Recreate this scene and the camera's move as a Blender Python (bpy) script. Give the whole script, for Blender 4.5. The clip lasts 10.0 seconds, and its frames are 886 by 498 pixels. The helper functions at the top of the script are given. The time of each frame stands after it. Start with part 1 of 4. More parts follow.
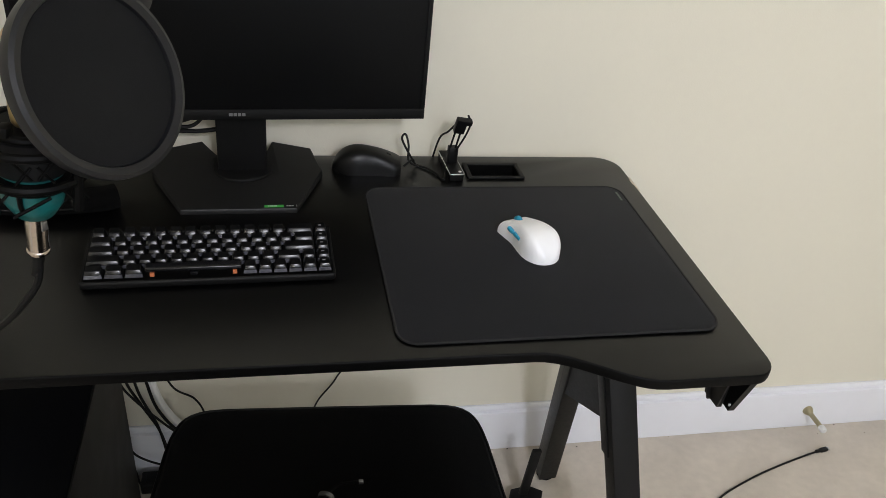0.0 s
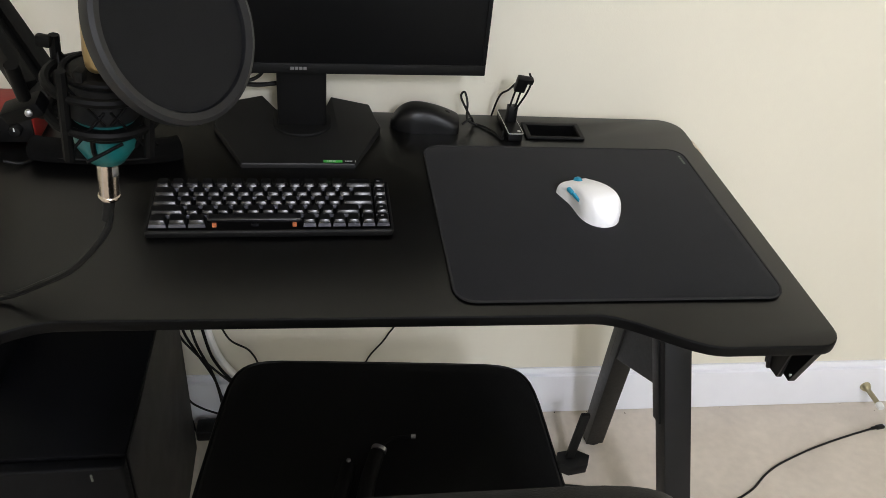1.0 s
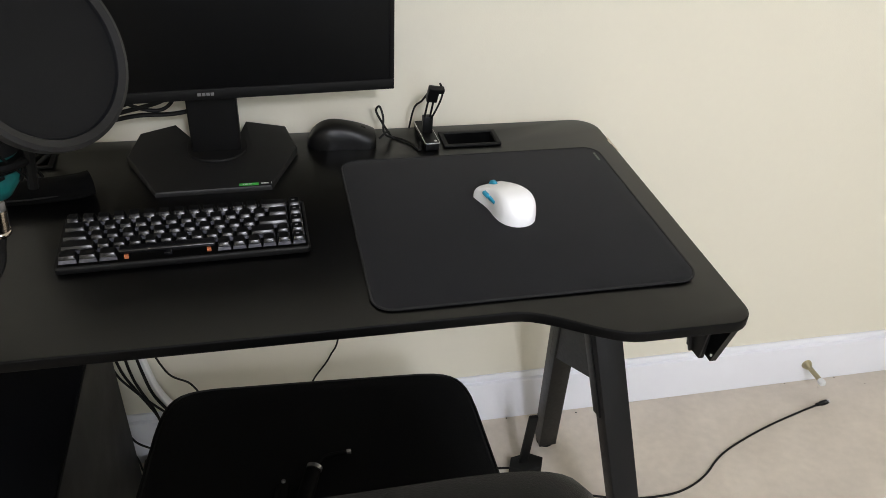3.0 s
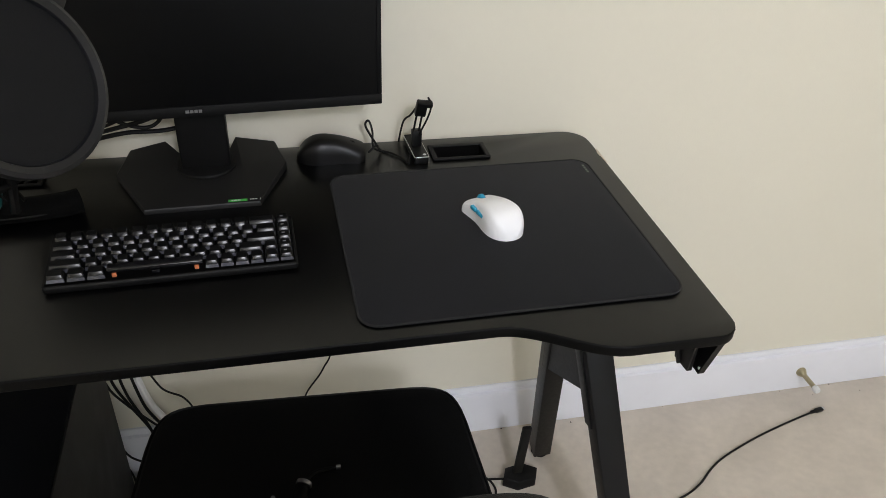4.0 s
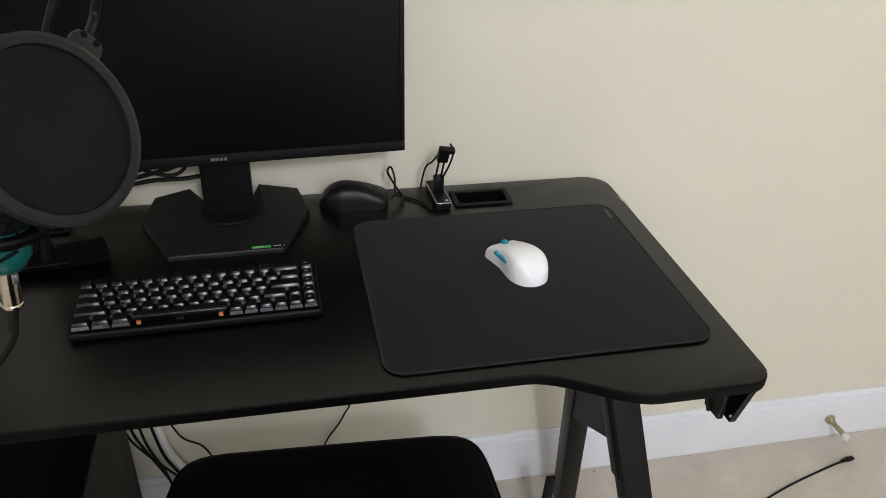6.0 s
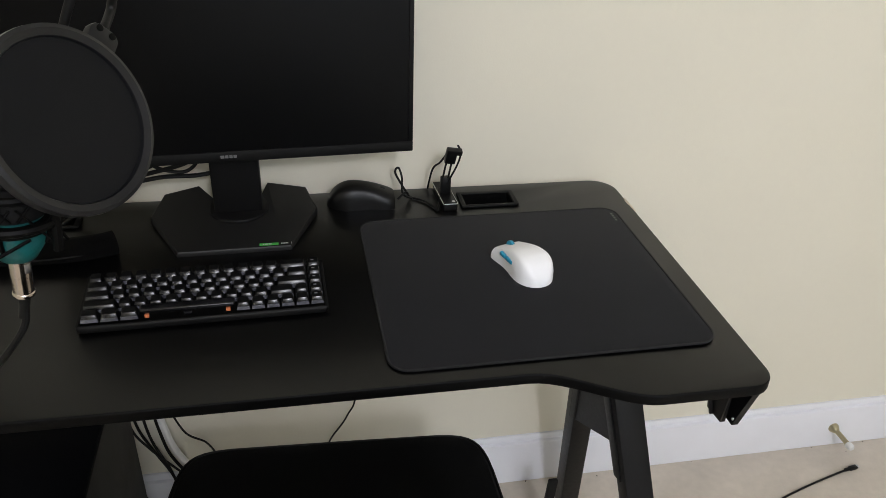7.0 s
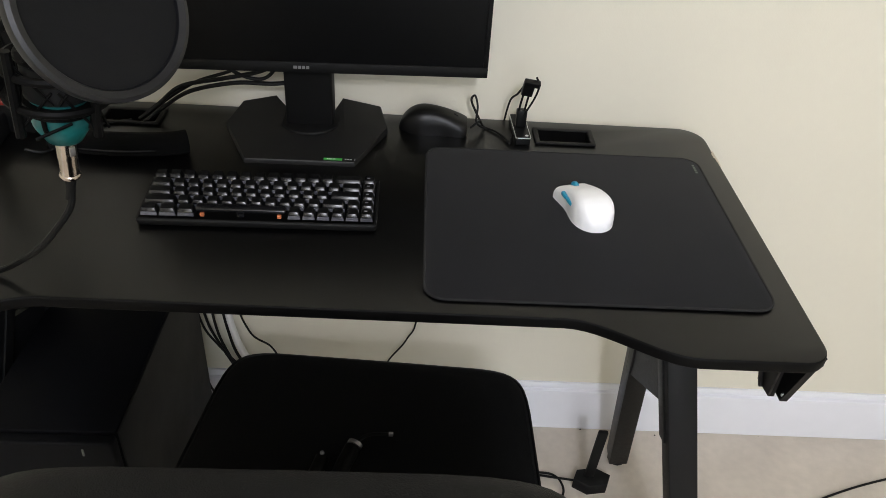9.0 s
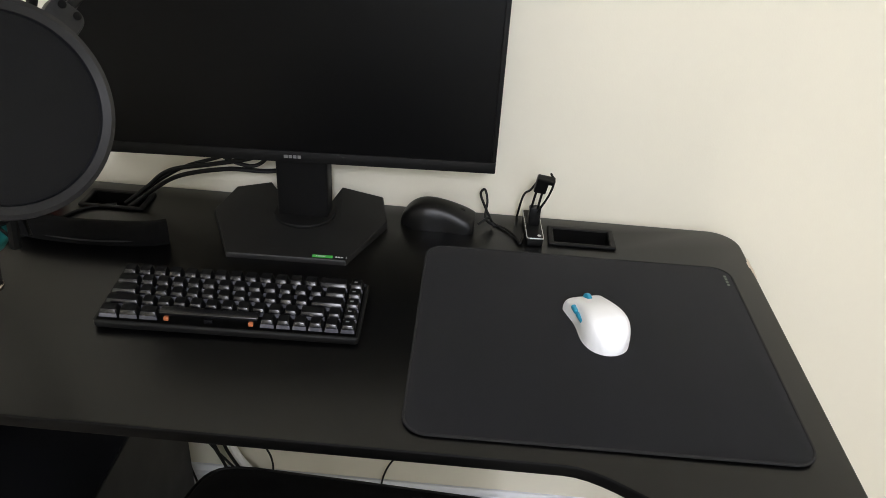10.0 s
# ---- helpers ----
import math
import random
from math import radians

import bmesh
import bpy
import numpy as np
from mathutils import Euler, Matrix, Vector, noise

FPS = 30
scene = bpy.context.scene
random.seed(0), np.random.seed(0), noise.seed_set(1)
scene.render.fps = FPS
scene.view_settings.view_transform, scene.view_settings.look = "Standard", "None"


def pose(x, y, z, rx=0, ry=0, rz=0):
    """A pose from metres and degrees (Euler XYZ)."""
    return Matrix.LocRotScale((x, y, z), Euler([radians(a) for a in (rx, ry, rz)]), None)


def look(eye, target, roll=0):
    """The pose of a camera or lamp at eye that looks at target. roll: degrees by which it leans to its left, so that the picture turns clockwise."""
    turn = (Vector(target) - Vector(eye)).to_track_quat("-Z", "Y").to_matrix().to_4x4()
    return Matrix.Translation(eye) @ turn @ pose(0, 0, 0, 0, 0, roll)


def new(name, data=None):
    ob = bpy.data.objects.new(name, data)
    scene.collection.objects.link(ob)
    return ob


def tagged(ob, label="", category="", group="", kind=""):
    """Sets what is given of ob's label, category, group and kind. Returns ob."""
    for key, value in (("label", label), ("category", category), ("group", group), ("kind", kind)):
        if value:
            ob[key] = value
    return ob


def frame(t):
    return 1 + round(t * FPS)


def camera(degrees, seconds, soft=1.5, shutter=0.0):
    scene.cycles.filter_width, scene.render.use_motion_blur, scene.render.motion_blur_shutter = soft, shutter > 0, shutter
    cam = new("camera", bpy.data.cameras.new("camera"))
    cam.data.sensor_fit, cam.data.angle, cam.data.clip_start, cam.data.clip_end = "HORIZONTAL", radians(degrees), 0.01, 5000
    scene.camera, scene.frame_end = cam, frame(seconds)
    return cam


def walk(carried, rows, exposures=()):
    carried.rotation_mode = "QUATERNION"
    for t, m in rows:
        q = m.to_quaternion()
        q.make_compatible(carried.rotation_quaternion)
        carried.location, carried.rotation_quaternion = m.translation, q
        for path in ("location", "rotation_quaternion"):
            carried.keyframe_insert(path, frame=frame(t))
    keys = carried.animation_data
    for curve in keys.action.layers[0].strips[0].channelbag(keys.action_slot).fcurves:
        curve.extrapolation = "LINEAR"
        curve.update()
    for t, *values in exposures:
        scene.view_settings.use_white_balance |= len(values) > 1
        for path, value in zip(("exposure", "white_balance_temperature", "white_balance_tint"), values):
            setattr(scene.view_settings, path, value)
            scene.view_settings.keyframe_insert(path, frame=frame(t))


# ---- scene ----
cam = camera(59.2, 10.0, soft=0.7)
PATH = [
    (0, (-0.608, -1.196, 1.391), (-0.191, 0.421, 0.291), 7.0),
    (0.2, (-0.617, -1.186, 1.394), (-0.153, 0.395, 0.26), 10.1),
    (0.5, (-0.621, -1.188, 1.379), (-0.191, 0.368, 0.199), 9.9),
    (1, (-0.623, -1.194, 1.379), (-0.322, 0.389, 0.194), 6.5),
    (1.5, (-0.639, -1.197, 1.384), (-0.386, 0.404, 0.212), 4.9),
    (2, (-0.637, -1.199, 1.387), (-0.365, 0.416, 0.239), 4.4),
    (2.5, (-0.617, -1.204, 1.387), (-0.274, 0.412, 0.261), 2.6),
    (2.8, (-0.583, -1.208, 1.379), (-0.199, 0.38, 0.225), 3.3),
    (3, (-0.564, -1.219, 1.375), (-0.171, 0.38, 0.239), 3.4),
    (4.5, (-0.546, -1.214, 1.393), (-0.166, 0.402, 0.278), 2.2),
    (5, (-0.559, -1.209, 1.384), (-0.213, 0.441, 0.308), 1.4),
    (5.5, (-0.558, -1.209, 1.387), (-0.197, 0.459, 0.345), 1.7),
    (7, (-0.561, -1.221, 1.382), (-0.208, 0.466, 0.366), 2.5),
    (7.5, (-0.543, -1.231, 1.385), (-0.226, 0.474, 0.388), 2.7),
    (8, (-0.548, -1.231, 1.385), (-0.253, 0.491, 0.411), 4.3),
    (8.5, (-0.519, -1.229, 1.381), (-0.328, 0.464, 0.333), 3.2),
    (8.8, (-0.479, -1.227, 1.378), (-0.34, 0.396, 0.218), 3.2),
    (9, (-0.477, -1.217, 1.366), (-0.412, 0.409, 0.204), 3.9),
    (9.2, (-0.457, -1.207, 1.373), (-0.516, 0.434, 0.231), 0.2),
    (9.5, (-0.44, -1.196, 1.367), (-0.503, 0.516, 0.335), 0.4),
    (9.7, (-0.423, -1.166, 1.364), (-0.502, 0.556, 0.349), 0.3),
    (10, (-0.419, -1.084, 1.356), (-0.47, 0.627, 0.323), 3.9),
]
EXPOSURES = [(0, -0.22), (0.5, -0.2), (1, 0.03), (2, 0.15), (2.5, 0.16), (3, -0.02), (4.5, -0.22), (8, -0.28), (8.5, -0.2), (9, -0.05), (9.5, 0.14), (10, 0.12)]
walk(cam, [(t, look(eye, target, roll)) for t, eye, target, roll in PATH], EXPOSURES)

# ---------------------------------------------------------------- light
TOP = 0.775          # desk top
WALL = 0.020         # face of the wall behind the desk

world = bpy.data.worlds.new("sky")
scene.world = world
world.use_nodes = True
wn = world.node_tree
sky = wn.nodes.new("ShaderNodeTexSky")
sky.sky_type, sky.sun_disc = "NISHITA", False
sky.sun_elevation, sky.sun_rotation = radians(40), radians(200)
wn.nodes["Background"].inputs["Strength"].default_value = 0.1
wn.links.new(sky.outputs[0], wn.nodes["Background"].inputs["Color"])


def area_lamp(name, m, sx, sy, power, colour):
    data = bpy.data.lights.new(name, "AREA")
    data.shape, data.size, data.size_y, data.energy, data.color = "RECTANGLE", sx, sy, power, colour
    ob = new(name, data)
    ob.matrix_world = m
    return ob


# a ceiling lamp behind the camera, and an added fill lamp in an unseen window
LAMP = (-0.22, -2.70, 2.30)
lamp = bpy.data.lights.new("ceiling_bulb", "POINT")
lamp.shadow_soft_size, lamp.energy, lamp.color = 0.13, 108, (0.875, 0.89, 1.0)
new("ceiling_bulb", lamp).matrix_world = pose(*LAMP)
area_lamp("window_fill_light", look((0.25, -3.33, 1.34), (0.25, 0.0, 1.34)), 1.2, 1.7, 17, (0.84, 0.91, 1.0))


# ---------------------------------------------------------------- materials
def material(name, colour, rough=0.5, metal=0.0, vary=0.12, scale=20, fine=300, bump=0.05, rough_vary=0.08,
             spec=0.5, sheen=0.0, stain=0.1, stain_scale=3.0, objvary=0.0, transmission=0.0, coat=0.0):
    m = bpy.data.materials.new(name)
    m.use_nodes = True
    t = m.node_tree
    b = t.nodes["Principled BSDF"]
    L = t.links.new
    geo = t.nodes.new("ShaderNodeTexCoord")
    n1, n2, n3 = (t.nodes.new("ShaderNodeTexNoise") for _ in range(3))
    for n, s in ((n1, scale), (n2, stain_scale), (n3, fine)):
        n.inputs["Scale"].default_value = s
        n.inputs["Detail"].default_value = 4
        L(geo.outputs["Object"], n.inputs["Vector"])
    mix = t.nodes.new("ShaderNodeMix")
    mix.data_type = "RGBA"
    mix.inputs["A"].default_value = (*[c * (1 - vary) for c in colour], 1)
    mix.inputs["B"].default_value = (*[min(1, c * (1 + vary)) for c in colour], 1)
    L(n1.outputs["Fac"], mix.inputs["Factor"])
    mul = t.nodes.new("ShaderNodeMapRange")
    mul.inputs["From Min"].default_value, mul.inputs["From Max"].default_value = 0.3, 0.7
    mul.inputs["To Min"].default_value, mul.inputs["To Max"].default_value = 1 - stain, 1 + stain * 0.6
    L(n2.outputs["Fac"], mul.inputs["Value"])
    hsv = t.nodes.new("ShaderNodeHueSaturation")
    L(mix.outputs["Result"], hsv.inputs["Color"])
    if objvary:
        info = t.nodes.new("ShaderNodeObjectInfo")
        r = t.nodes.new("ShaderNodeMapRange")
        r.inputs["To Min"].default_value, r.inputs["To Max"].default_value = 1 - objvary, 1 + objvary
        L(info.outputs["Random"], r.inputs["Value"])
        mm = t.nodes.new("ShaderNodeMath")
        mm.operation = "MULTIPLY"
        L(mul.outputs[0], mm.inputs[0])
        L(r.outputs[0], mm.inputs[1])
        L(mm.outputs[0], hsv.inputs["Value"])
    else:
        L(mul.outputs[0], hsv.inputs["Value"])
    L(hsv.outputs[0], b.inputs["Base Color"])
    rr = t.nodes.new("ShaderNodeMapRange")
    rr.inputs["To Min"].default_value, rr.inputs["To Max"].default_value = max(0.02, rough - rough_vary), min(1, rough + rough_vary)
    L(n1.outputs["Fac"], rr.inputs["Value"])
    L(rr.outputs[0], b.inputs["Roughness"])
    b.inputs["Metallic"].default_value = metal
    b.inputs["Specular IOR Level"].default_value = spec
    b.inputs["Sheen Weight"].default_value = sheen
    b.inputs["Transmission Weight"].default_value = transmission
    b.inputs["Coat Weight"].default_value = coat
    if bump:
        bp = t.nodes.new("ShaderNodeBump")
        bp.inputs["Strength"].default_value, bp.inputs["Distance"].default_value = min(1, bump * 4), 0.001
        L(n3.outputs["Fac"], bp.inputs["Height"])
        L(bp.outputs[0], b.inputs["Normal"])
    return m


M_WALL = material("cream_wall_paint", (0.715, 0.685, 0.575), 0.72, vary=0.015, scale=60, fine=420, bump=0.04, stain=0.02, stain_scale=1.2, spec=0.3)
M_WHITE = material("white_trim_paint", (0.775, 0.785, 0.83), 0.38, vary=0.02, scale=30, fine=90, bump=0.03, stain=0.03)
M_CEIL = material("white_ceiling_paint", (0.80, 0.79, 0.76), 0.8, vary=0.02, fine=200, bump=0.05, stain=0.02)
M_CARPET = material("beige_carpet", (0.585, 0.527, 0.450), 0.95, vary=0.10, scale=55, fine=900, bump=0.25, stain=0.10, stain_scale=7, spec=0.1, sheen=0.3)
M_DESK = material("black_desk_laminate", (0.0013, 0.0013, 0.0014), 0.29, vary=0.10, scale=45, bump=0, rough_vary=0.012, stain=0.08, stain_scale=6, spec=0.37)
M_EDGE = material("black_edge_band", (0.0016, 0.0016, 0.0016), 0.55, fine=700, bump=0.03, spec=0.10)
M_LEG = material("dark_grey_powder_coat", (0.0048, 0.0050, 0.0058), 0.46, vary=0.08, scale=120, fine=1800, bump=0.015, stain=0.06, spec=0.22)
M_PAD = material("charcoal_cloth_pad", (0.0098, 0.0100, 0.0118), 0.9, vary=0.10, scale=240, fine=2600, bump=0.12, stain=0.10, stain_scale=9, spec=0.15, sheen=0.06)
M_STITCH = material("black_stitching", (0.008, 0.008, 0.009), 0.85, fine=3000, bump=0.2)
M_BLACK = material("black_plastic", (0.0032, 0.0032, 0.0033), 0.42, fine=1500, bump=0.008, vary=0.08, spec=0.28)
M_MATT = material("matt_black_plastic", (0.0033, 0.0033, 0.0035), 0.58, fine=1800, bump=0.012, vary=0.10, spec=0.24)
M_RUBBER = material("black_rubber", (0.003, 0.003, 0.003), 0.55, fine=900, bump=0.03, spec=0.25)
M_SCREEN = material("dark_screen", (0.0016, 0.0016, 0.0018), 0.34, vary=0.05, bump=0, rough_vary=0.0, stain=0.05, spec=0.12)
M_BEZEL = material("satin_black_bezel", (0.0024, 0.0024, 0.0025), 0.6, fine=1500, bump=0.03, spec=0.2)
M_CAP = material("black_keycap", (0.0028, 0.0028, 0.0032), 0.60, fine=2500, bump=0.01, objvary=0.2, vary=0.1, spec=0.13)
# Smoky and clear keycap plastics, made paler to hold the lit key fronts.
M_SKIRT = material("smoky_keycap_skirt", (0.0060, 0.0060, 0.0074), 0.24, fine=2500, bump=0.02, objvary=0.25, vary=0.2, scale=90)
M_CLEAR = material("clear_keycap_lit_rim", (0.085, 0.085, 0.100), 0.2, fine=2500, bump=0.02, objvary=0.3, vary=0.3, scale=200)
M_LEGEND = material("grey_legend", (0.20, 0.20, 0.21), 0.5, bump=0)
M_STEM = material("orange_stabiliser", (0.55, 0.17, 0.07), 0.5, bump=0.01)
M_MOUSE = material("white_mouse_plastic", (0.92, 0.92, 0.94), 0.42, vary=0.01, fine=1500, bump=0.02, stain=0.02)
M_BLUE = material("blue_mouse_buttons", (0.03, 0.33, 0.52), 0.40, bump=0.01, vary=0.06)
M_SILVER = material("brushed_silver", (0.72, 0.72, 0.73), 0.28, metal=1.0, fine=900, bump=0.03, vary=0.05)
M_STEEL = material("dull_steel", (0.35, 0.35, 0.36), 0.38, metal=1.0, bump=0.02)
M_NICKEL = material("worn_nickel", (0.55, 0.48, 0.42), 0.18, metal=1.0, fine=500, bump=0.03, vary=0.15, scale=60)
M_TEAL = material("teal_lacquer", (0.006, 0.090, 0.088), 0.33, bump=0.02, vary=0.15, scale=40)
M_GOLD = material("gold_microphone_metal", (0.55, 0.41, 0.21), 0.45, metal=1.0, bump=0.03, vary=0.12, scale=60)
M_RED = material("red_anodised_metal", (0.25, 0.018, 0.014), 0.40, metal=0.4, bump=0.03)
M_REDPRINT = material("dull_red_print", (0.36, 0.07, 0.05), 0.6, bump=0)
M_MESH = material("black_nylon_mesh", (0.0019, 0.0021, 0.0026), 0.8, fine=3500, bump=0.2, sheen=0.01, vary=0.1, spec=0.22)
M_FILTER = material("grey_filter_ring", (0.0060, 0.0063, 0.0076), 0.36, fine=900, bump=0.01, spec=0.35)
M_CHAIR = material("black_chair_fabric", (0.0016, 0.0016, 0.0017), 0.92, fine=2200, bump=0.2, vary=0.2, scale=200, spec=0.1, sheen=0.01)
M_GLOSSY = material("worn_glossy_black_plastic", (0.0028, 0.0028, 0.0030), 0.38, fine=1500, bump=0.008, vary=0.1, rough_vary=0.06, spec=0.28)
M_BASE = material("grained_black_stand_plastic", (0.0065, 0.0064, 0.0065), 0.52, fine=1800, bump=0.03, vary=0.12, spec=0.42)
M_LEATHER = material("black_leatherette", (0.0022, 0.0022, 0.0025), 0.45, fine=700, bump=0.12, vary=0.2, scale=30, spec=0.22)
M_CASE = material("black_case_steel", (0.0018, 0.0020, 0.0028), 0.6, fine=1500, bump=0.02, spec=0.10)
M_CASESIDE = material("grey_case_side", (0.0048, 0.0048, 0.0046), 0.6, fine=1500, bump=0.02, spec=0.3)
M_BRASS = material("brass", (0.50, 0.45, 0.30), 0.36, metal=1.0, bump=0.02, vary=0.1)
M_GREEN = material("green_sticker", (0.06, 0.42, 0.07), 0.4, bump=0)
M_LABEL = material("pale_print", (0.55, 0.55, 0.55), 0.5, bump=0)
M_BADGE = material("dull_grey_print", (0.15, 0.15, 0.15), 0.5, bump=0)
M_DIM = material("dim_print", (0.11, 0.125, 0.10), 0.6, bump=0)
M_WHITEPL = material("white_plastic", (0.75, 0.75, 0.74), 0.4, bump=0.01)
M_RAW = material("raw_fibreboard", (0.60, 0.53, 0.43), 0.9, fine=900, bump=0.3, vary=0.2)
M_GLASS = material("window_glass", (0.95, 0.97, 0.97), 0.03, transmission=1.0, bump=0, vary=0, stain=0)


# ---------------------------------------------------------------- builders
def thing(name, m, label, category, group="", kind=""):
    ob = new(name)
    ob.empty_display_size = 0.05
    ob.matrix_world = m
    return tagged(ob, label, category, group, kind)


def mesh_of(bm, mats, smooth=True, name="mesh"):
    me = bpy.data.meshes.new(name)
    bmesh.ops.recalc_face_normals(bm, faces=bm.faces[:])
    bm.to_mesh(me)
    bm.free()
    for m in (mats if isinstance(mats, (list, tuple)) else [mats]):
        me.materials.append(m)
    if smooth:
        for p in me.polygons:
            p.use_smooth = True
        me.set_sharp_from_angle(angle=radians(38))
    return me


def part(name, bm, mats, parent, label="", smooth=True, m=None):
    ob = new(name, mesh_of(bm, mats, smooth, name))
    ob.parent = parent
    if m is not None:
        ob.matrix_local = m
    return tagged(ob, label)


def whole(name, bm, mats, label, category, kind="", group="", m=None, smooth=True):
    ob = new(name, mesh_of(bm, mats, smooth, name))
    if m is not None:
        ob.matrix_world = m
    return tagged(ob, label, category, group, kind)


def box(x0, x1, y0, y1, z0, z1, bevel=0.0, seg=2, bm=None):
    own = bmesh.new()
    bmesh.ops.create_cube(own, size=1, matrix=Matrix.Translation(((x0 + x1) / 2, (y0 + y1) / 2, (z0 + z1) / 2)) @ Matrix.Diagonal((x1 - x0, y1 - y0, z1 - z0, 1)))
    if bevel:
        bmesh.ops.bevel(own, geom=own.edges[:], offset=bevel, segments=seg, profile=0.5, affect="EDGES")
    return join(bm, own)


def join(bm, other, m=None):
    if m is not None:
        bmesh.ops.transform(other, matrix=m, verts=other.verts[:])
    if bm is None:
        return other
    me = bpy.data.meshes.new("tmp")
    other.to_mesh(me)
    other.free()
    bm.from_mesh(me)
    bpy.data.meshes.remove(me)
    return bm


def arc(cx, cy, r, a0, a1, n=8):
    return [(cx + r * math.cos(radians(a0 + (a1 - a0) * k / n)), cy + r * math.sin(radians(a0 + (a1 - a0) * k / n))) for k in range(n + 1)]


def rounded_rect(x0, x1, y0, y1, r, n=6):
    return arc(x1 - r, y1 - r, r, 0, 90, n) + arc(x0 + r, y1 - r, r, 90, 180, n) + arc(x0 + r, y0 + r, r, 180, 270, n) + arc(x1 - r, y0 + r, r, 270, 360, n)


def prism(pts, z0, z1, bevel=0.0, seg=2, holes=(), bm=None):
    own = bmesh.new()
    edges = []
    for loop in (pts, *holes):
        vs = [own.verts.new((x, y, z1)) for x, y in loop]
        edges += [own.edges.new((vs[k], vs[(k + 1) % len(vs)])) for k in range(len(vs))]
    if holes:
        bmesh.ops.triangle_fill(own, use_beauty=True, edges=edges)
    else:
        own.faces.new(vs)
    top = own.faces[:]
    rim = [e for e in own.edges if len(e.link_faces) == 1]
    res = bmesh.ops.extrude_face_region(own, geom=top)
    moved = [g for g in res["geom"] if isinstance(g, bmesh.types.BMVert)]
    bmesh.ops.translate(own, verts=moved, vec=(0, 0, z0 - z1))
    bmesh.ops.recalc_face_normals(own, faces=own.faces[:])
    if bevel:
        sharp = [e for e in own.edges if len(e.link_faces) == 2 and e.calc_face_angle() > radians(60)
                 and abs(e.verts[0].co.z - e.verts[1].co.z) < 1e-6]
        bmesh.ops.bevel(own, geom=sharp, offset=bevel, segments=seg, profile=0.5, affect="EDGES")
    return join(bm, own)


def smooth_line(pts, steps=8):
    pts = [Vector(p) for p in pts]
    if len(pts) < 3:
        return pts
    ext = [2 * pts[0] - pts[1], *pts, 2 * pts[-1] - pts[-2]]
    out = []
    for k in range(1, len(ext) - 2):
        a, b, c, d = ext[k - 1:k + 3]
        for s in range(steps):
            t = s / steps
            out.append(0.5 * (2 * b + (c - a) * t + (2 * a - 5 * b + 4 * c - d) * t * t + (3 * b - a - 3 * c + d) * t ** 3))
    return out + [pts[-1]]


def tube(pts, r, sides=8, steps=8, bm=None, curved=True, taper=None):
    line = smooth_line(pts, steps) if curved else [Vector(p) for p in pts]
    own = bmesh.new()
    rings, side = [], None
    for k, p in enumerate(line):
        d = (line[min(k + 1, len(line) - 1)] - line[max(k - 1, 0)]).normalized()
        if side is None:
            side = d.orthogonal().normalized()
        side = (side - d * side.dot(d)).normalized()
        up = d.cross(side)
        rr = r if taper is None else r + (taper - r) * k / (len(line) - 1)
        rings.append([own.verts.new(p + rr * (math.cos(a) * side + math.sin(a) * up)) for a in (2 * math.pi * j / sides for j in range(sides))])
    for a, b in zip(rings, rings[1:]):
        for j in range(sides):
            own.faces.new((a[j], a[(j + 1) % sides], b[(j + 1) % sides], b[j]))
    own.faces.new(rings[0][::-1])
    own.faces.new(rings[-1])
    return join(bm, own)


def lathe(profile, sides=24, bm=None, m=None):
    own = bmesh.new()
    rings = []
    for r, z in profile:
        rings.append([own.verts.new((r * math.cos(a), r * math.sin(a), z)) for a in (2 * math.pi * j / sides for j in range(sides))])
    for a, b in zip(rings, rings[1:]):
        for j in range(sides):
            own.faces.new((a[j], a[(j + 1) % sides], b[(j + 1) % sides], b[j]))
    own.faces.new(rings[0][::-1])
    own.faces.new(rings[-1])
    bmesh.ops.remove_doubles(own, verts=own.verts[:], dist=1e-6)
    return join(bm, own, m)


def band(profile, sides=48):
    """A hoop round z with a closed cross-section."""
    own = bmesh.new()
    rings = [[own.verts.new((r * math.cos(a), r * math.sin(a), z)) for r, z in profile] for a in (2 * math.pi * j / sides for j in range(sides))]
    n = len(profile)
    for k in range(sides):
        a, b = rings[k], rings[(k + 1) % sides]
        for j in range(n):
            own.faces.new((a[j], a[(j + 1) % n], b[(j + 1) % n], b[j]))
    return own


def beam(p, q, w, h, bevel=0.002, up=(0, 1, 0), bm=None):
    """A bar of width w and height h from p to q."""
    p, q = Vector(p), Vector(q)
    z = (q - p).normalized()
    x = Vector(up).cross(z).normalized()
    y = z.cross(x)
    m = Matrix((x, y, z)).transposed().to_4x4()
    m.translation = p
    return join(bm, box(-w / 2, w / 2, -h / 2, h / 2, 0, (q - p).length, bevel), m)


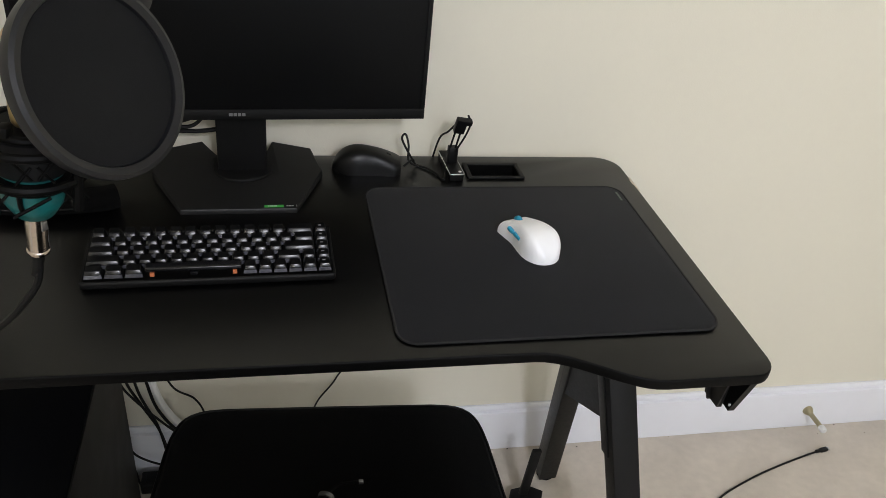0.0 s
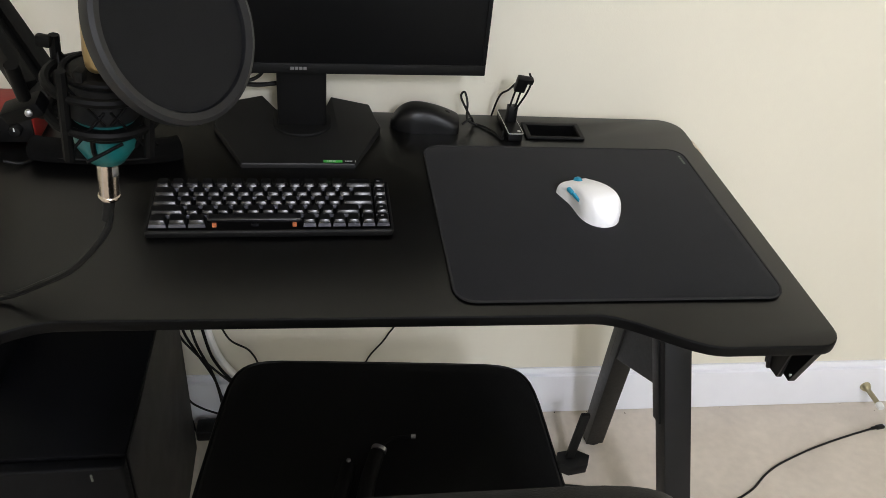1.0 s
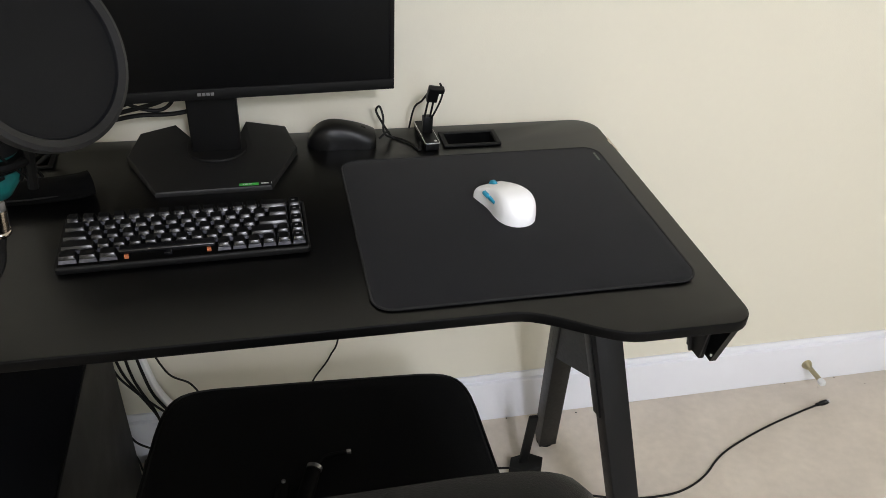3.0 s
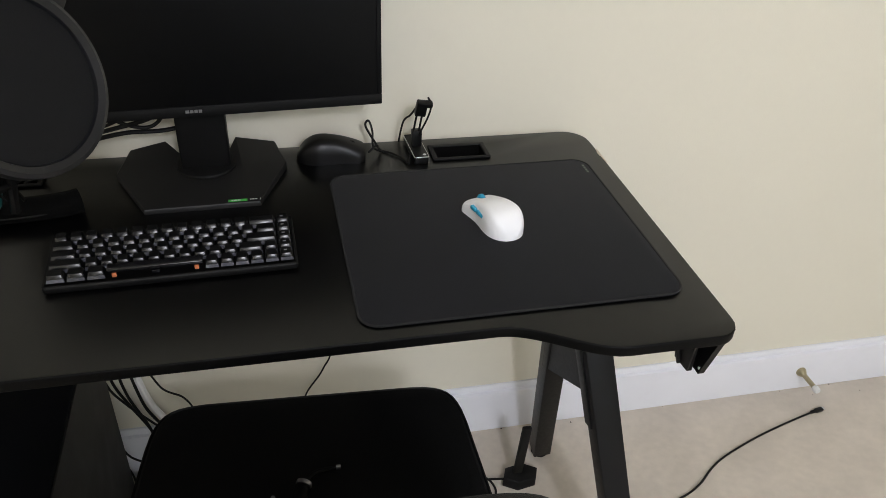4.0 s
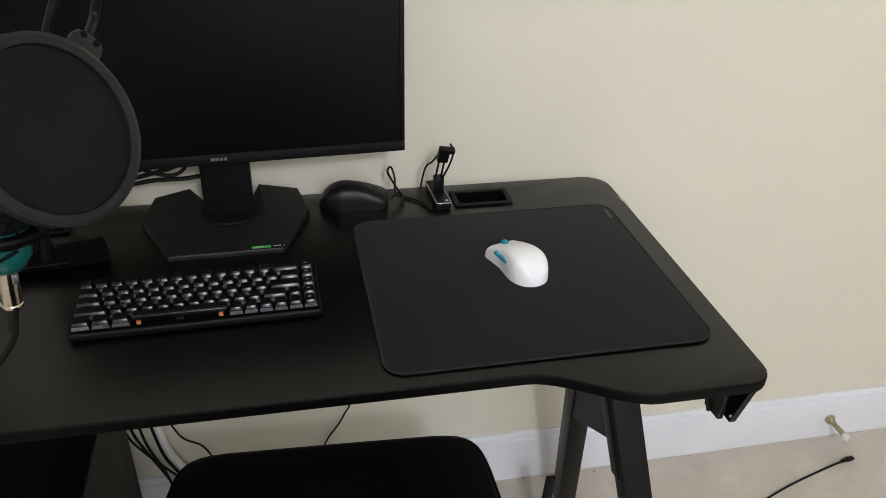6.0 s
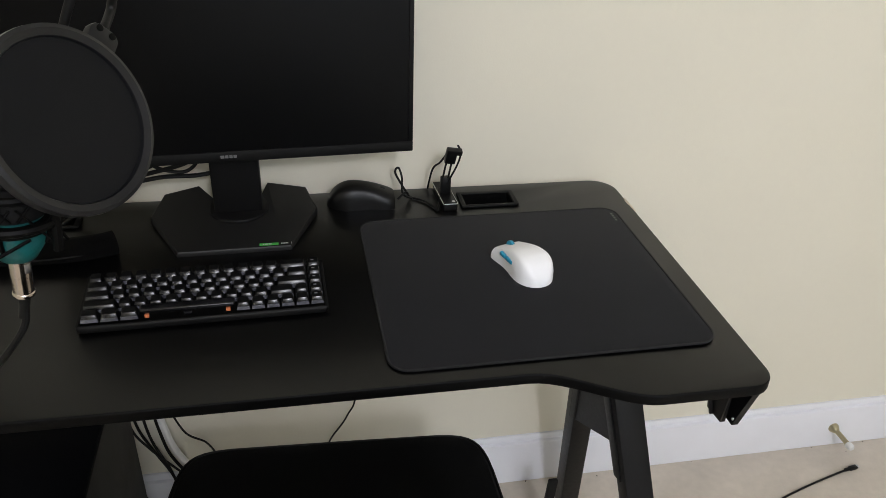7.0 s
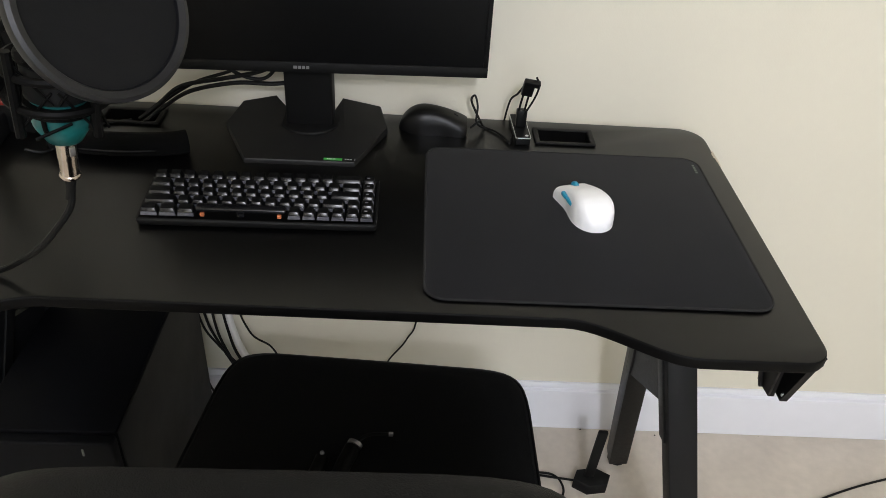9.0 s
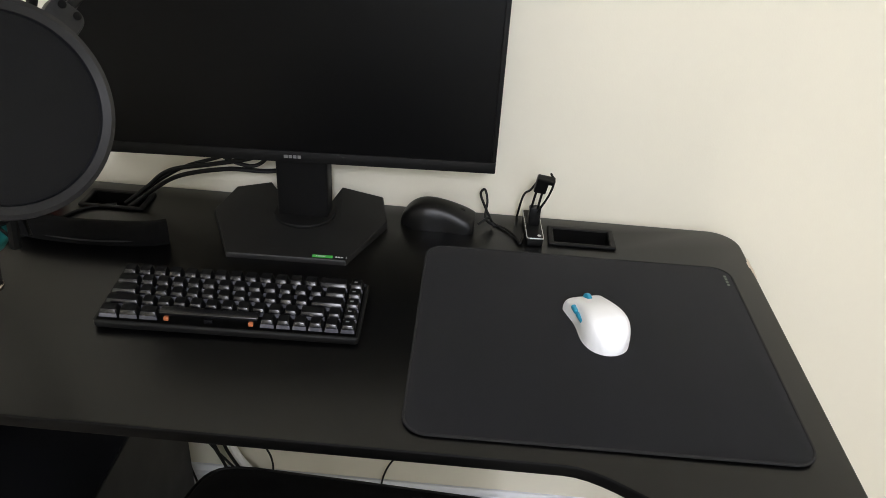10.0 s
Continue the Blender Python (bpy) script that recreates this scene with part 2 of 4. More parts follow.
def shell(length, width, height, outline, ridge, bm=None, n=28, k=20, px=0.75, pz=0.9):
    """A hull along y from 0 to -length: outline(t) half width, ridge(t) height, t from nose to tail."""
    own = bmesh.new()
    rings = []
    for i in range(n + 1):
        t = 0.5 - 0.5 * math.cos(math.pi * i / n)
        w, h = max(outline(t), 0.0004) * width / 2, max(ridge(t), 0.02) * height
        ring = []
        for j in range(k + 1):
            a = math.pi * j / k
            c, s = math.cos(a), math.sin(a)
            x = w * math.copysign(abs(c) ** px, c)
            ring.append(own.verts.new((x, -length * t, h * abs(s) ** pz if 0 < j < k else 0)))
        rings.append(ring)
    for a, b in zip(rings, rings[1:]):
        for j in range(k):
            own.faces.new((a[j], a[j + 1], b[j + 1], b[j]))
    own.faces.new(rings[0])
    own.faces.new(rings[-1][::-1])
    for a, b in zip(rings, rings[1:]):
        own.faces.new((a[0], b[0], b[k], a[k]))
    return join(bm, own)


def cushion(w, d, h, power=4.0, taper=0.0, bm=None, n=48):
    """A pad with a superellipse outline, rounded rim and domed top, centred, from z 0 to h."""
    own = bmesh.new()
    prof = [(0.93, 0.0), (0.98, 0.08), (1.0, 0.28), (1.0, 0.55), (0.995, 0.74), (0.982, 0.86), (0.955, 0.94), (0.88, 0.975), (0.55, 0.995), (0.15, 1.0)]
    rings = []
    for s, z in prof:
        ring = []
        for j in range(n):
            a = 2 * math.pi * j / n
            c, q = math.cos(a), math.sin(a)
            x = math.copysign(abs(c) ** (2 / power), c) * w / 2 * s
            y = math.copysign(abs(q) ** (2 / power), q) * d / 2 * s
            x *= 1 - taper * (y / d + 0.5)
            ring.append(own.verts.new((x, y, z * h)))
        rings.append(ring)
    for a, b in zip(rings, rings[1:]):
        for j in range(n):
            own.faces.new((a[j], a[(j + 1) % n], b[(j + 1) % n], b[j]))
    own.faces.new(rings[0][::-1])
    own.faces.new(rings[-1])
    return join(bm, own)


def bars(parent, m, rows, mat, name="print"):
    """Small flat bars (x0, x1, y0, y1) that stand for writing."""
    bm = None
    for x0, x1, y0, y1 in rows:
        bm = box(x0, x1, y0, y1, 0, 0.0004, bm=bm)
    return part(name, bm, mat, parent, m=m, smooth=False)


# ---------------------------------------------------------------- the room
X0, X1, Y0, CEIL = -2.1, 2.3, -3.3, 2.55
whole("floor", box(X0 - 0.1, X1 + 0.1, Y0 - 0.1, WALL + 0.1, -0.1, 0), M_CARPET, "light beige cut-pile carpet across the room", "floor", "structure")
whole("ceiling", box(X0 - 0.1, X1 + 0.1, Y0 - 0.1, WALL + 0.1, CEIL, CEIL + 0.1), M_CEIL, "plain white painted ceiling", "ceiling", "structure")
whole("wall_north", box(X0 - 0.1, X1 + 0.1, WALL, WALL + 0.12, 0, CEIL), M_WALL, "smooth cream painted wall behind the desk", "wall", "structure")
whole("wall_west", box(X0 - 0.12, X0, Y0, WALL, 0, CEIL), M_WALL, "smooth cream painted side wall", "wall", "structure")
whole("wall_east", box(X1, X1 + 0.12, Y0, WALL, 0, CEIL), M_WALL, "smooth cream painted side wall", "wall", "structure")
WX0, WX1, WZ0, WZ1 = -0.45, 0.95, 0.40, 2.28
bm = box(X0, WX0, Y0 - 0.12, Y0, 0, CEIL)
box(WX1, X1, Y0 - 0.12, Y0, 0, CEIL, bm=bm)
box(WX0, WX1, Y0 - 0.12, Y0, 0, WZ0, bm=bm)
box(WX0, WX1, Y0 - 0.12, Y0, WZ1, CEIL, bm=bm)
whole("wall_south", bm, M_WALL, "cream painted wall with a window opening", "wall", "structure")
# Unseen window, assumed; its sill is low so the lamp reaches under the desk.
win = thing("window_1", pose(0, Y0, 0), "assumed white framed window behind the camera, holds the fill light", "window", kind="structure")
for n_, b_ in (("window_frame", (WX0, WX1, -0.09, -0.03, WZ0, WZ0 + 0.05)), ("window_frame", (WX0, WX1, -0.09, -0.03, WZ1 - 0.05, WZ1)),
               ("window_frame", (WX0, WX0 + 0.05, -0.09, -0.03, WZ0 + 0.05, WZ1 - 0.05)), ("window_frame", (WX1 - 0.05, WX1, -0.09, -0.03, WZ0 + 0.05, WZ1 - 0.05)),
               ("window_sill", (WX0 - 0.04, WX1 + 0.04, 0.0, 0.06, WZ0 - 0.03, WZ0))):
    part(n_, box(*b_, 0.003), M_WHITE, win)
pane = part("pane", box(WX0 + 0.05, WX1 - 0.05, -0.065, -0.060, WZ0 + 0.05, WZ1 - 0.05), M_GLASS, win)
pane.visible_shadow = False


def skirting(name, m, length):
    prof = [(0.0, 0.0), (0.0, 0.135), (-0.005, 0.135), (-0.0075, 0.131), (-0.0085, 0.124), (-0.0055, 0.1205), (-0.0055, 0.119), (-0.0125, 0.1165), (-0.014, 0.112), (-0.014, 0.0)]
    own = bmesh.new()
    a = [own.verts.new((0, y, z)) for y, z in prof]
    b = [own.verts.new((length, y, z)) for y, z in prof]
    for k in range(len(prof)):
        own.faces.new((a[k], a[(k + 1) % len(prof)], b[(k + 1) % len(prof)], b[k]))
    own.faces.new(a)
    own.faces.new(b[::-1])
    return whole(name, own, M_WHITE, "white moulded baseboard along the wall", "baseboard", "structure", m=m)


skirting("baseboard", pose(X0, WALL - 0.0005, 0.001), X1 - X0)
skirting("baseboard", pose(X0 + 0.0005, Y0 + 0.02, 0.001, 0, 0, 90), WALL - Y0 - 0.04)
skirting("baseboard", pose(X1 - 0.0005, WALL - 0.02, 0.001, 0, 0, -90), WALL - Y0 - 0.04)

cl = thing("ceiling_lamp", pose(LAMP[0], LAMP[1], 0), "white ceiling lamp with a short pendant fitting", "ceiling lamp")
part("rose", lathe([(0.055, CEIL - 0.025), (0.060, CEIL - 0.020), (0.060, CEIL - 0.001)], 32), M_WHITE, cl)
part("stem", tube([(0, 0, CEIL - 0.02), (0, 0, LAMP[2] + 0.145)], 0.008, 10, curved=False), M_WHITE, cl)

# ---------------------------------------------------------------- the desk
DW, DF, DM = 1.21, -0.580, -0.520      # width, front of the wings, front of the middle


def ease(t):
    t = min(1, max(0, t))
    return t * t * (3 - 2 * t)


desk = thing("desk", pose(0, 0, 0), "black gaming desk with a curved front edge on splayed metal legs", "desk")
outline = arc(-0.044, -0.044, 0.044, 0, 90, 8) + arc(-DW + 0.055, -0.055, 0.055, 90, 180, 8) + arc(-DW + 0.032, DF + 0.032, 0.032, 180, 270, 6)
outline += [(-DW + x, DF + (DM - DF) * ease((x - 0.150) / 0.15)) for x in np.linspace(0.150, 0.300, 13)]
outline += [(-x, DF + (DM - DF) * ease((x - 0.150) / 0.15)) for x in np.linspace(0.300, 0.150, 13)]
outline += arc(-0.032, DF + 0.032, 0.032, 270, 360, 6)
TRAYS = [(-0.244, -0.0595), (-0.950, -0.0595)]
hole = [[(cx + 0.0435, cy + 0.0215), (cx - 0.0435, cy + 0.0215), (cx - 0.0435, cy - 0.0215), (cx + 0.0435, cy - 0.0215)] for cx, cy in TRAYS]
bm = prism(outline, TOP - 0.0165, TOP, 0.003, 3, holes=hole)
bm.normal_update()
for f_ in bm.faces:
    f_.material_index = 0 if f_.normal.z > 0.8 else 1
part("desktop", bm, [M_DESK, M_EDGE], desk, "black textured laminate top with a darker edge band")
bm = box(-0.0045, 0.0012, -0.104, -0.086, TOP - 0.010, TOP + 0.0004, 0.0014)
box(-0.0030, 0.0016, -0.088, -0.076, TOP - 0.007, TOP - 0.0002, 0.0010, bm=bm)
box(-0.0025, 0.0014, -0.116, -0.102, TOP - 0.008, TOP + 0.0002, 0.0010, bm=bm)
box(-0.0015, 0.0012, -0.127, -0.115, TOP - 0.005, TOP - 0.0002, 0.0008, bm=bm)
part("chipped_edge", bm, M_RAW, desk, "pale chip broken out of the edge")


def slab(pts, vec, bm=None):
    """A flat polygon with thickness vec."""
    own = bmesh.new()
    a = [own.verts.new(p) for p in pts]
    b = [own.verts.new(Vector(p) + Vector(vec)) for p in pts]
    n = len(pts)
    own.faces.new(a)
    own.faces.new(b[::-1])
    for k in range(n):
        own.faces.new((a[k], a[(k + 1) % n], b[(k + 1) % n], b[k]))
    return join(bm, own)


def leg_frame(side):
    """One splayed pair of legs; side 1 on the right, -1 on the left."""
    mx = lambda p: (p[0], p[1], p[2]) if side > 0 else (-DW + 0.028 - p[0], p[1], p[2])
    front, back = (0.026, -0.487, 0.012), (-0.016, -0.079, 0.012)
    ft, bt = (-0.100, -0.268, TOP - 0.022), (-0.112, -0.275, TOP - 0.022)
    on = lambda a, b, z: tuple(Vector(a).lerp(Vector(b), (a[2] - z) / (a[2] - b[2])))
    f = part("front_leg", beam(mx(ft), mx(front), 0.042, 0.047, 0.003, up=(1, 0, 0)), M_LEG, desk)
    part("back_leg", beam(mx(bt), mx(back), 0.042, 0.040, 0.003, up=(1, 0, 0)), M_LEG, desk)
    for p in (front, back):
        part("foot", lathe([(0.018, 0), (0.020, 0.004), (0.018, 0.012), (0.010, 0.016)], 12, m=pose(*mx((p[0], p[1], 0)))), M_RUBBER, desk)
    g = [on(ft, front, 0.555), on(ft, front, 0.462), on(bt, back, 0.362), on(bt, back, 0.520)]
    part("gusset", slab([mx((p[0] - 0.0205, p[1], p[2])) for p in g], (0.012 * side, 0, 0)), M_LEG, desk, smooth=False)
    p0, p1 = on(ft, front, 0.70), on(ft, front, 0.395)
    part("flange", beam(mx((p0[0] - 0.0255, p0[1] + 0.010, p0[2])), mx((p1[0] - 0.0255, p1[1] + 0.010, p1[2])), 0.026, 0.004, 0.001, up=(1, 0, 0)), M_LEG, f)
    part("top_rail", box(*sorted((mx((-0.140, 0, 0))[0], mx((-0.085, 0, 0))[0])), -0.50, -0.06, TOP - 0.045, TOP - 0.017, 0.002), M_LEG, desk)


leg_frame(1)
leg_frame(-1)
part("cross_rail", box(-DW + 0.114, -0.136, -0.30, -0.27, TOP - 0.050, TOP - 0.017, 0.002), M_LEG, desk)


def tray(cx, cy, label):
    ob = thing("cable_tray", pose(cx, cy, TOP), label, "cable tray", "desk cable trays")
    own = prism(rounded_rect(-0.050, 0.050, -0.0265, 0.028, 0.003, 3), 0.0003, 0.0045, 0.0015, 2, holes=[[(0.042, 0.020), (-0.042, 0.020), (-0.042, -0.020), (0.042, -0.020)]])
    part("rim", own, M_MATT, ob)
    own = box(-0.0425, -0.0410, -0.0205, 0.0205, -0.040, 0.003)
    box(0.0410, 0.0425, -0.0205, 0.0205, -0.040, 0.003, bm=own)
    box(-0.0410, 0.0410, 0.0190, 0.0205, -0.040, 0.003, bm=own)
    box(-0.0410, 0.0410, -0.0205, -0.0190, -0.040, 0.003, bm=own)
    box(-0.0425, 0.0425, -0.0205, 0.0205, -0.042, -0.040, bm=own)
    part("well", own, M_EDGE, ob, smooth=False)


tray(*TRAYS[0], "empty black plastic cable tray sunk into the desk")
tray(*TRAYS[1], "black plastic cable tray in the desk with cables running through")

hook = thing("hanging_bracket", pose(-0.030, -0.535, TOP - 0.0167), "black folded metal bracket screwed under the desk corner", "bracket")
own = prism([(-0.018, 0.0), (0.030, 0.0), (0.020, -0.082), (-0.008, -0.082)], 0, 0.003, holes=[[(0.000, -0.026), (0.005, -0.024), (0.012, -0.052), (0.007, -0.054)]])
part("side_plate", own, M_BLACK, hook, "slotted black plate", smooth=False,
     m=Matrix(((0, -0.300, 1, -0.016), (1, 0, 0, 0), (0, 1, 0, 0), (0, 0, 0, 1))))
part("side_plate", slab([(0.027, -0.018, 0), (0.027, 0.03, 0), (0.008, 0.02, -0.082), (0.008, -0.008, -0.082)], (0.009, 0, 0)), M_BLACK, hook, smooth=False)
part("front_lip", box(-0.012, 0.033, -0.021, -0.018, -0.010, -0.0003, 0.0008), M_BLACK, hook)
part("back_plate", slab([(-0.029, 0.024, 0), (0.029, 0.024, 0), (0.010, 0.018, -0.084), (-0.009, 0.018, -0.084)], (0, 0.003, 0)), M_BLACK, hook, smooth=False)
part("rail", beam((0.004, 0.010, -0.002), (0.002, 0.008, -0.086), 0.008, 0.010, 0.001), M_MATT, hook)
part("screw", lathe([(0.003, 0), (0.003, 0.002), (0.001, 0.003)], 10, m=pose(0.011, -0.004, -0.074, 90, 0, 0)), M_SILVER, hook)

# ---------------------------------------------------------------- on the desk
pad = thing("mouse_pad", pose(-0.256, -0.305, TOP + 0.0004, 0, 0, 0.5), "large charcoal cloth mouse pad with stitched edge", "mouse pad")
part("cloth", prism(rounded_rect(-0.212, 0.218, -0.190, 0.186, 0.026, 8), 0, 0.0035, 0.0014, 2), M_PAD, pad)
line = [(x, y, 0.0028) for x, y in rounded_rect(-0.2125, 0.2185, -0.1905, 0.1865, 0.026, 8)]
part("stitched_edge", tube(line + line[:1], 0.0018, 6, curved=False), M_STITCH, pad, "tightly stitched black border")
bars(pad, pose(0.2085, 0.166, 0.0035, 0, 0, -90), [(k * 0.0070, k * 0.0070 + 0.0045, -0.0018, 0.0018) for k in range(4)], M_DIM)


def mouse_outline(t):
    base = 0.80 + 0.20 * (1 - (1 - min(1, t / 0.05)) ** 2) ** 0.5 if t < 0.05 else 1.0
    tail = max(0.0, 1 - max(0, (t - 0.62) / 0.38) ** 2.6) ** 0.5
    waist = 0.96 - 0.09 * math.exp(-((t - 0.36) / 0.20) ** 2) + 0.04 * ease((t - 0.35) / 0.35)
    return base * tail * waist


def mouse_ridge(t):
    front = 0.43 + 0.57 * math.sin(math.pi * min(0.5, 0.5 * t / 0.62)) ** 1.2
    return front * max(0.0, 1 - max(0, (t - 0.64) / 0.36) ** 2.3) ** 0.6 * (0.75 + 0.25 * ease(t / 0.04))


wm = thing("wireless_mouse", pose(-0.259, -0.241, TOP + 0.0040, 0, 0, 17), "white wireless gaming mouse with blue wheel and side buttons", "mouse")
part("shell", shell(0.105, 0.0590, 0.0375, mouse_outline, mouse_ridge, n=40, k=36, px=0.34, pz=0.62), M_MOUSE, wm)
part("scroll_wheel", lathe([(0.0085, -0.0035), (0.0105, -0.002), (0.0105, 0.002), (0.0085, 0.0035)], 20, m=pose(0, -0.014, 0.0165, 0, 90, 0)), M_BLUE, wm, "ribbed blue scroll wheel")
for y0, y1 in ((-0.040, -0.026), (-0.060, -0.0415)):
    own = box(-0.0282, -0.0215, y0, y1, 0.0170, 0.0232, 0.0018, 3)
    part("side_button", own, M_BLUE, wm, "blue thumb button")
part("button_split", box(-0.0004, 0.0004, -0.046, -0.0365, 0.029, 0.0318), M_LABEL, wm)

# black mouse by the wall
def grip_outline(t):
    nose = (1 - (1 - min(1, t / 0.12)) ** 2) ** 0.5 * 0.25 + 0.75
    return nose * max(0.0, 1 - max(0, (t - 0.60) / 0.40) ** 2.4) ** 0.5 * (0.97 - 0.08 * math.exp(-((t - 0.42) / 0.16) ** 2))


def grip_ridge(t):
    return (0.50 + 0.50 * math.sin(math.pi / 2 * min(1, t / 0.62))) * max(0.0, 1 - max(0, (t - 0.60) / 0.40) ** 2.2) ** 0.55


km = thing("wired_mouse", pose(-0.405, -0.050, TOP + 0.0003, 0, 0, -91), "black wired mouse resting beside the monitor", "mouse")
part("shell", shell(0.112, 0.056, 0.040, grip_outline, grip_ridge, n=34, k=26, px=0.55, pz=0.80), M_GLOSSY, km)
part("scroll_wheel", lathe([(0.008, -0.003), (0.010, -0.002), (0.010, 0.002), (0.008, 0.003)], 16, m=pose(0, -0.022, 0.0200, 0, 90, 0)), M_RUBBER, km)
cable = tube([(-0.400, -0.062, TOP + 0.012), (-0.385, -0.058, TOP + 0.022), (-0.376, -0.040, TOP + 0.004), (-0.358, -0.052, TOP + 0.003), (-0.344, -0.072, TOP + 0.003), (-0.337, -0.092, TOP + 0.003), (-0.334, -0.085, TOP + 0.006), (-0.330, -0.070, TOP + 0.006)], 0.0019, 8)
tube([(-0.376, -0.050, TOP + 0.006), (-0.390, -0.034, TOP + 0.026), (-0.399, -0.022, TOP + 0.043), (-0.393, -0.020, TOP + 0.050), (-0.388, -0.028, TOP + 0.034), (-0.389, -0.046, TOP + 0.014), (-0.374, -0.056, TOP + 0.008)], 0.0019, 8, bm=cable)
part("cord", cable, M_RUBBER, km, "thin black cord tied in a loop", m=km.matrix_world.inverted())

# usb hub with an upright receiver
hub = thing("usb_hub", pose(-0.317, -0.054, TOP, 0, 0, 3), "slim black and silver usb hub on the desk", "usb hub")
part("body", box(-0.0118, 0.0118, -0.039, 0.045, 0.0005, 0.0125, 0.001), M_BLACK, hub)
part("rim", prism(rounded_rect(-0.0127, 0.0127, -0.0402, 0.0465, 0.002, 3), 0.0125, 0.0145, 0.0005, 2), M_SILVER, hub, "polished silver bevel")
part("top_plate", prism(rounded_rect(-0.0116, 0.0116, -0.0390, 0.0450, 0.002, 3), 0.0143, 0.0152, 0.0002, 1), M_BLACK, hub)
part("light", lathe([(0.0028, 0), (0.0028, 0.0006), (0.001, 0.0008)], 16, m=pose(0.006, -0.033, 0.0150)), M_LABEL, hub)
part("plug", box(-0.0085, 0.0085, -0.004, 0.008, 0.0145, 0.045, 0.002), M_BLACK, hub)
dongle = thing("wireless_receiver", pose(-0.318, -0.057, TOP + 0.045), "black wireless receiver held upright on a stiff cord", "receiver")
own = tube([(-0.005, 0, 0), (-0.003, -0.006, 0.022), (0.001, -0.012, 0.050)], 0.0018, 8)
tube([(0.004, 0, 0), (0.006, -0.006, 0.022), (0.009, -0.012, 0.050)], 0.0018, 8, bm=own)
tube([(0.015, -0.014, 0.064), (0.021, -0.012, 0.050), (0.017, -0.006, 0.025), (0.004, 0.0, -0.008)], 0.0017, 8, bm=own)
tube([(-0.004, -0.010, 0.045), (-0.009, 0.010, 0.024), (-0.017, 0.034, 0.000), (-0.022, 0.060, -0.060)], 0.0017, 8, bm=own)
part("cord", own, M_RUBBER, dongle)
own = box(-0.009, 0.009, -0.007, 0.005, 0.0, 0.026, 0.002)
box(-0.009, 0.017, -0.007, 0.005, 0.018, 0.027, 0.002, bm=own)
part("receiver_body", own, M_BLACK, dongle, m=pose(0.002, -0.011, 0.034, 14, 8, 0))

# keyboard
KB = pose(-0.689, -0.366, TOP + 0.001, 4.2, 0, 1.5)
kb = thing("keyboard", KB, "compact black mechanical keyboard with smoky keycaps", "keyboard")
part("case", prism(rounded_rect(-0.157, 0.157, -0.0010, 0.108, 0.006, 4), 0.0015, 0.0125, 0.0035, 3, holes=[[(0.1525, 0.1015), (-0.1525, 0.1015), (-0.1525, 0.0050), (0.1525, 0.0050)]]), M_MATT, kb)
part("plate", box(-0.153, 0.153, 0.0045, 0.102, 0.003, 0.0095), M_EDGE, kb)
for x_ in (-0.13, 0.13):
    part("foot", box(x_ - 0.012, x_ + 0.012, 0.085, 0.10, -0.0075, 0.0005, 0.002), M_RUBBER, kb)
U = 0.01905
LAYOUT = [[1.0] * 13 + [2.0, 1.0], [1.5] + [1.0] * 12 + [1.5, 1.0], [1.75] + [1.0] * 11 + [2.25, 1.0],
          [2.25] + [1.0] * 10 + [1.75, 1.0, 1.0], [1.25] * 3 + [6.25] + [1.0] * 6]


def keycap(u, row):
    """A tapered cap with a scooped black top and a smoky skirt, paler on its lit front only."""
    own = bmesh.new()
    wb, wt, db, dt, h = u * U / 2 - 0.0010, u * U / 2 - 0.0030, U / 2 - 0.0010, U / 2 - 0.0036, 0.0100
    lean = (0.0014, 0.0010, 0.0004, 0.0, -0.0002)[row]
    def ring(w, d, z, oy, r):
        return [own.verts.new((x, y + oy, z)) for x, y in rounded_rect(-w, w, -d, d, r, 2)]
    r0, r1, r2, r3 = ring(wb, db, 0, 0, 0.001), ring(wb - 0.0009, db - 0.0011, 0.0044, 0.0003, 0.0012), ring(wt, dt, h - 0.0006, lean + 0.0010, 0.0022), ring(wt - 0.0008, dt - 0.0008, h, lean + 0.0010, 0.002)
    r4 = ring(wt * 0.5, dt * 0.45, h - 0.0004, lean + 0.0010, 0.002)
    n = len(r0)
    for a, b, mi in ((r0, r1, 2), (r1, r2, 1), (r2, r3, 0), (r3, r4, 0)):
        for j in range(n):
            # Skirt and rim on front faces only, their lit paleness put in the colour.
            front = a[j].co.y < -0.004 and a[(j + 1) % n].co.y < -0.004
            own.faces.new((a[j], a[(j + 1) % n], b[(j + 1) % n], b[j])).material_index = mi if front else 0
    own.faces.new(r4).material_index = 0
    return mesh_of(own, [M_CAP, M_SKIRT, M_CLEAR], True, "keycap")


CAPS = {}
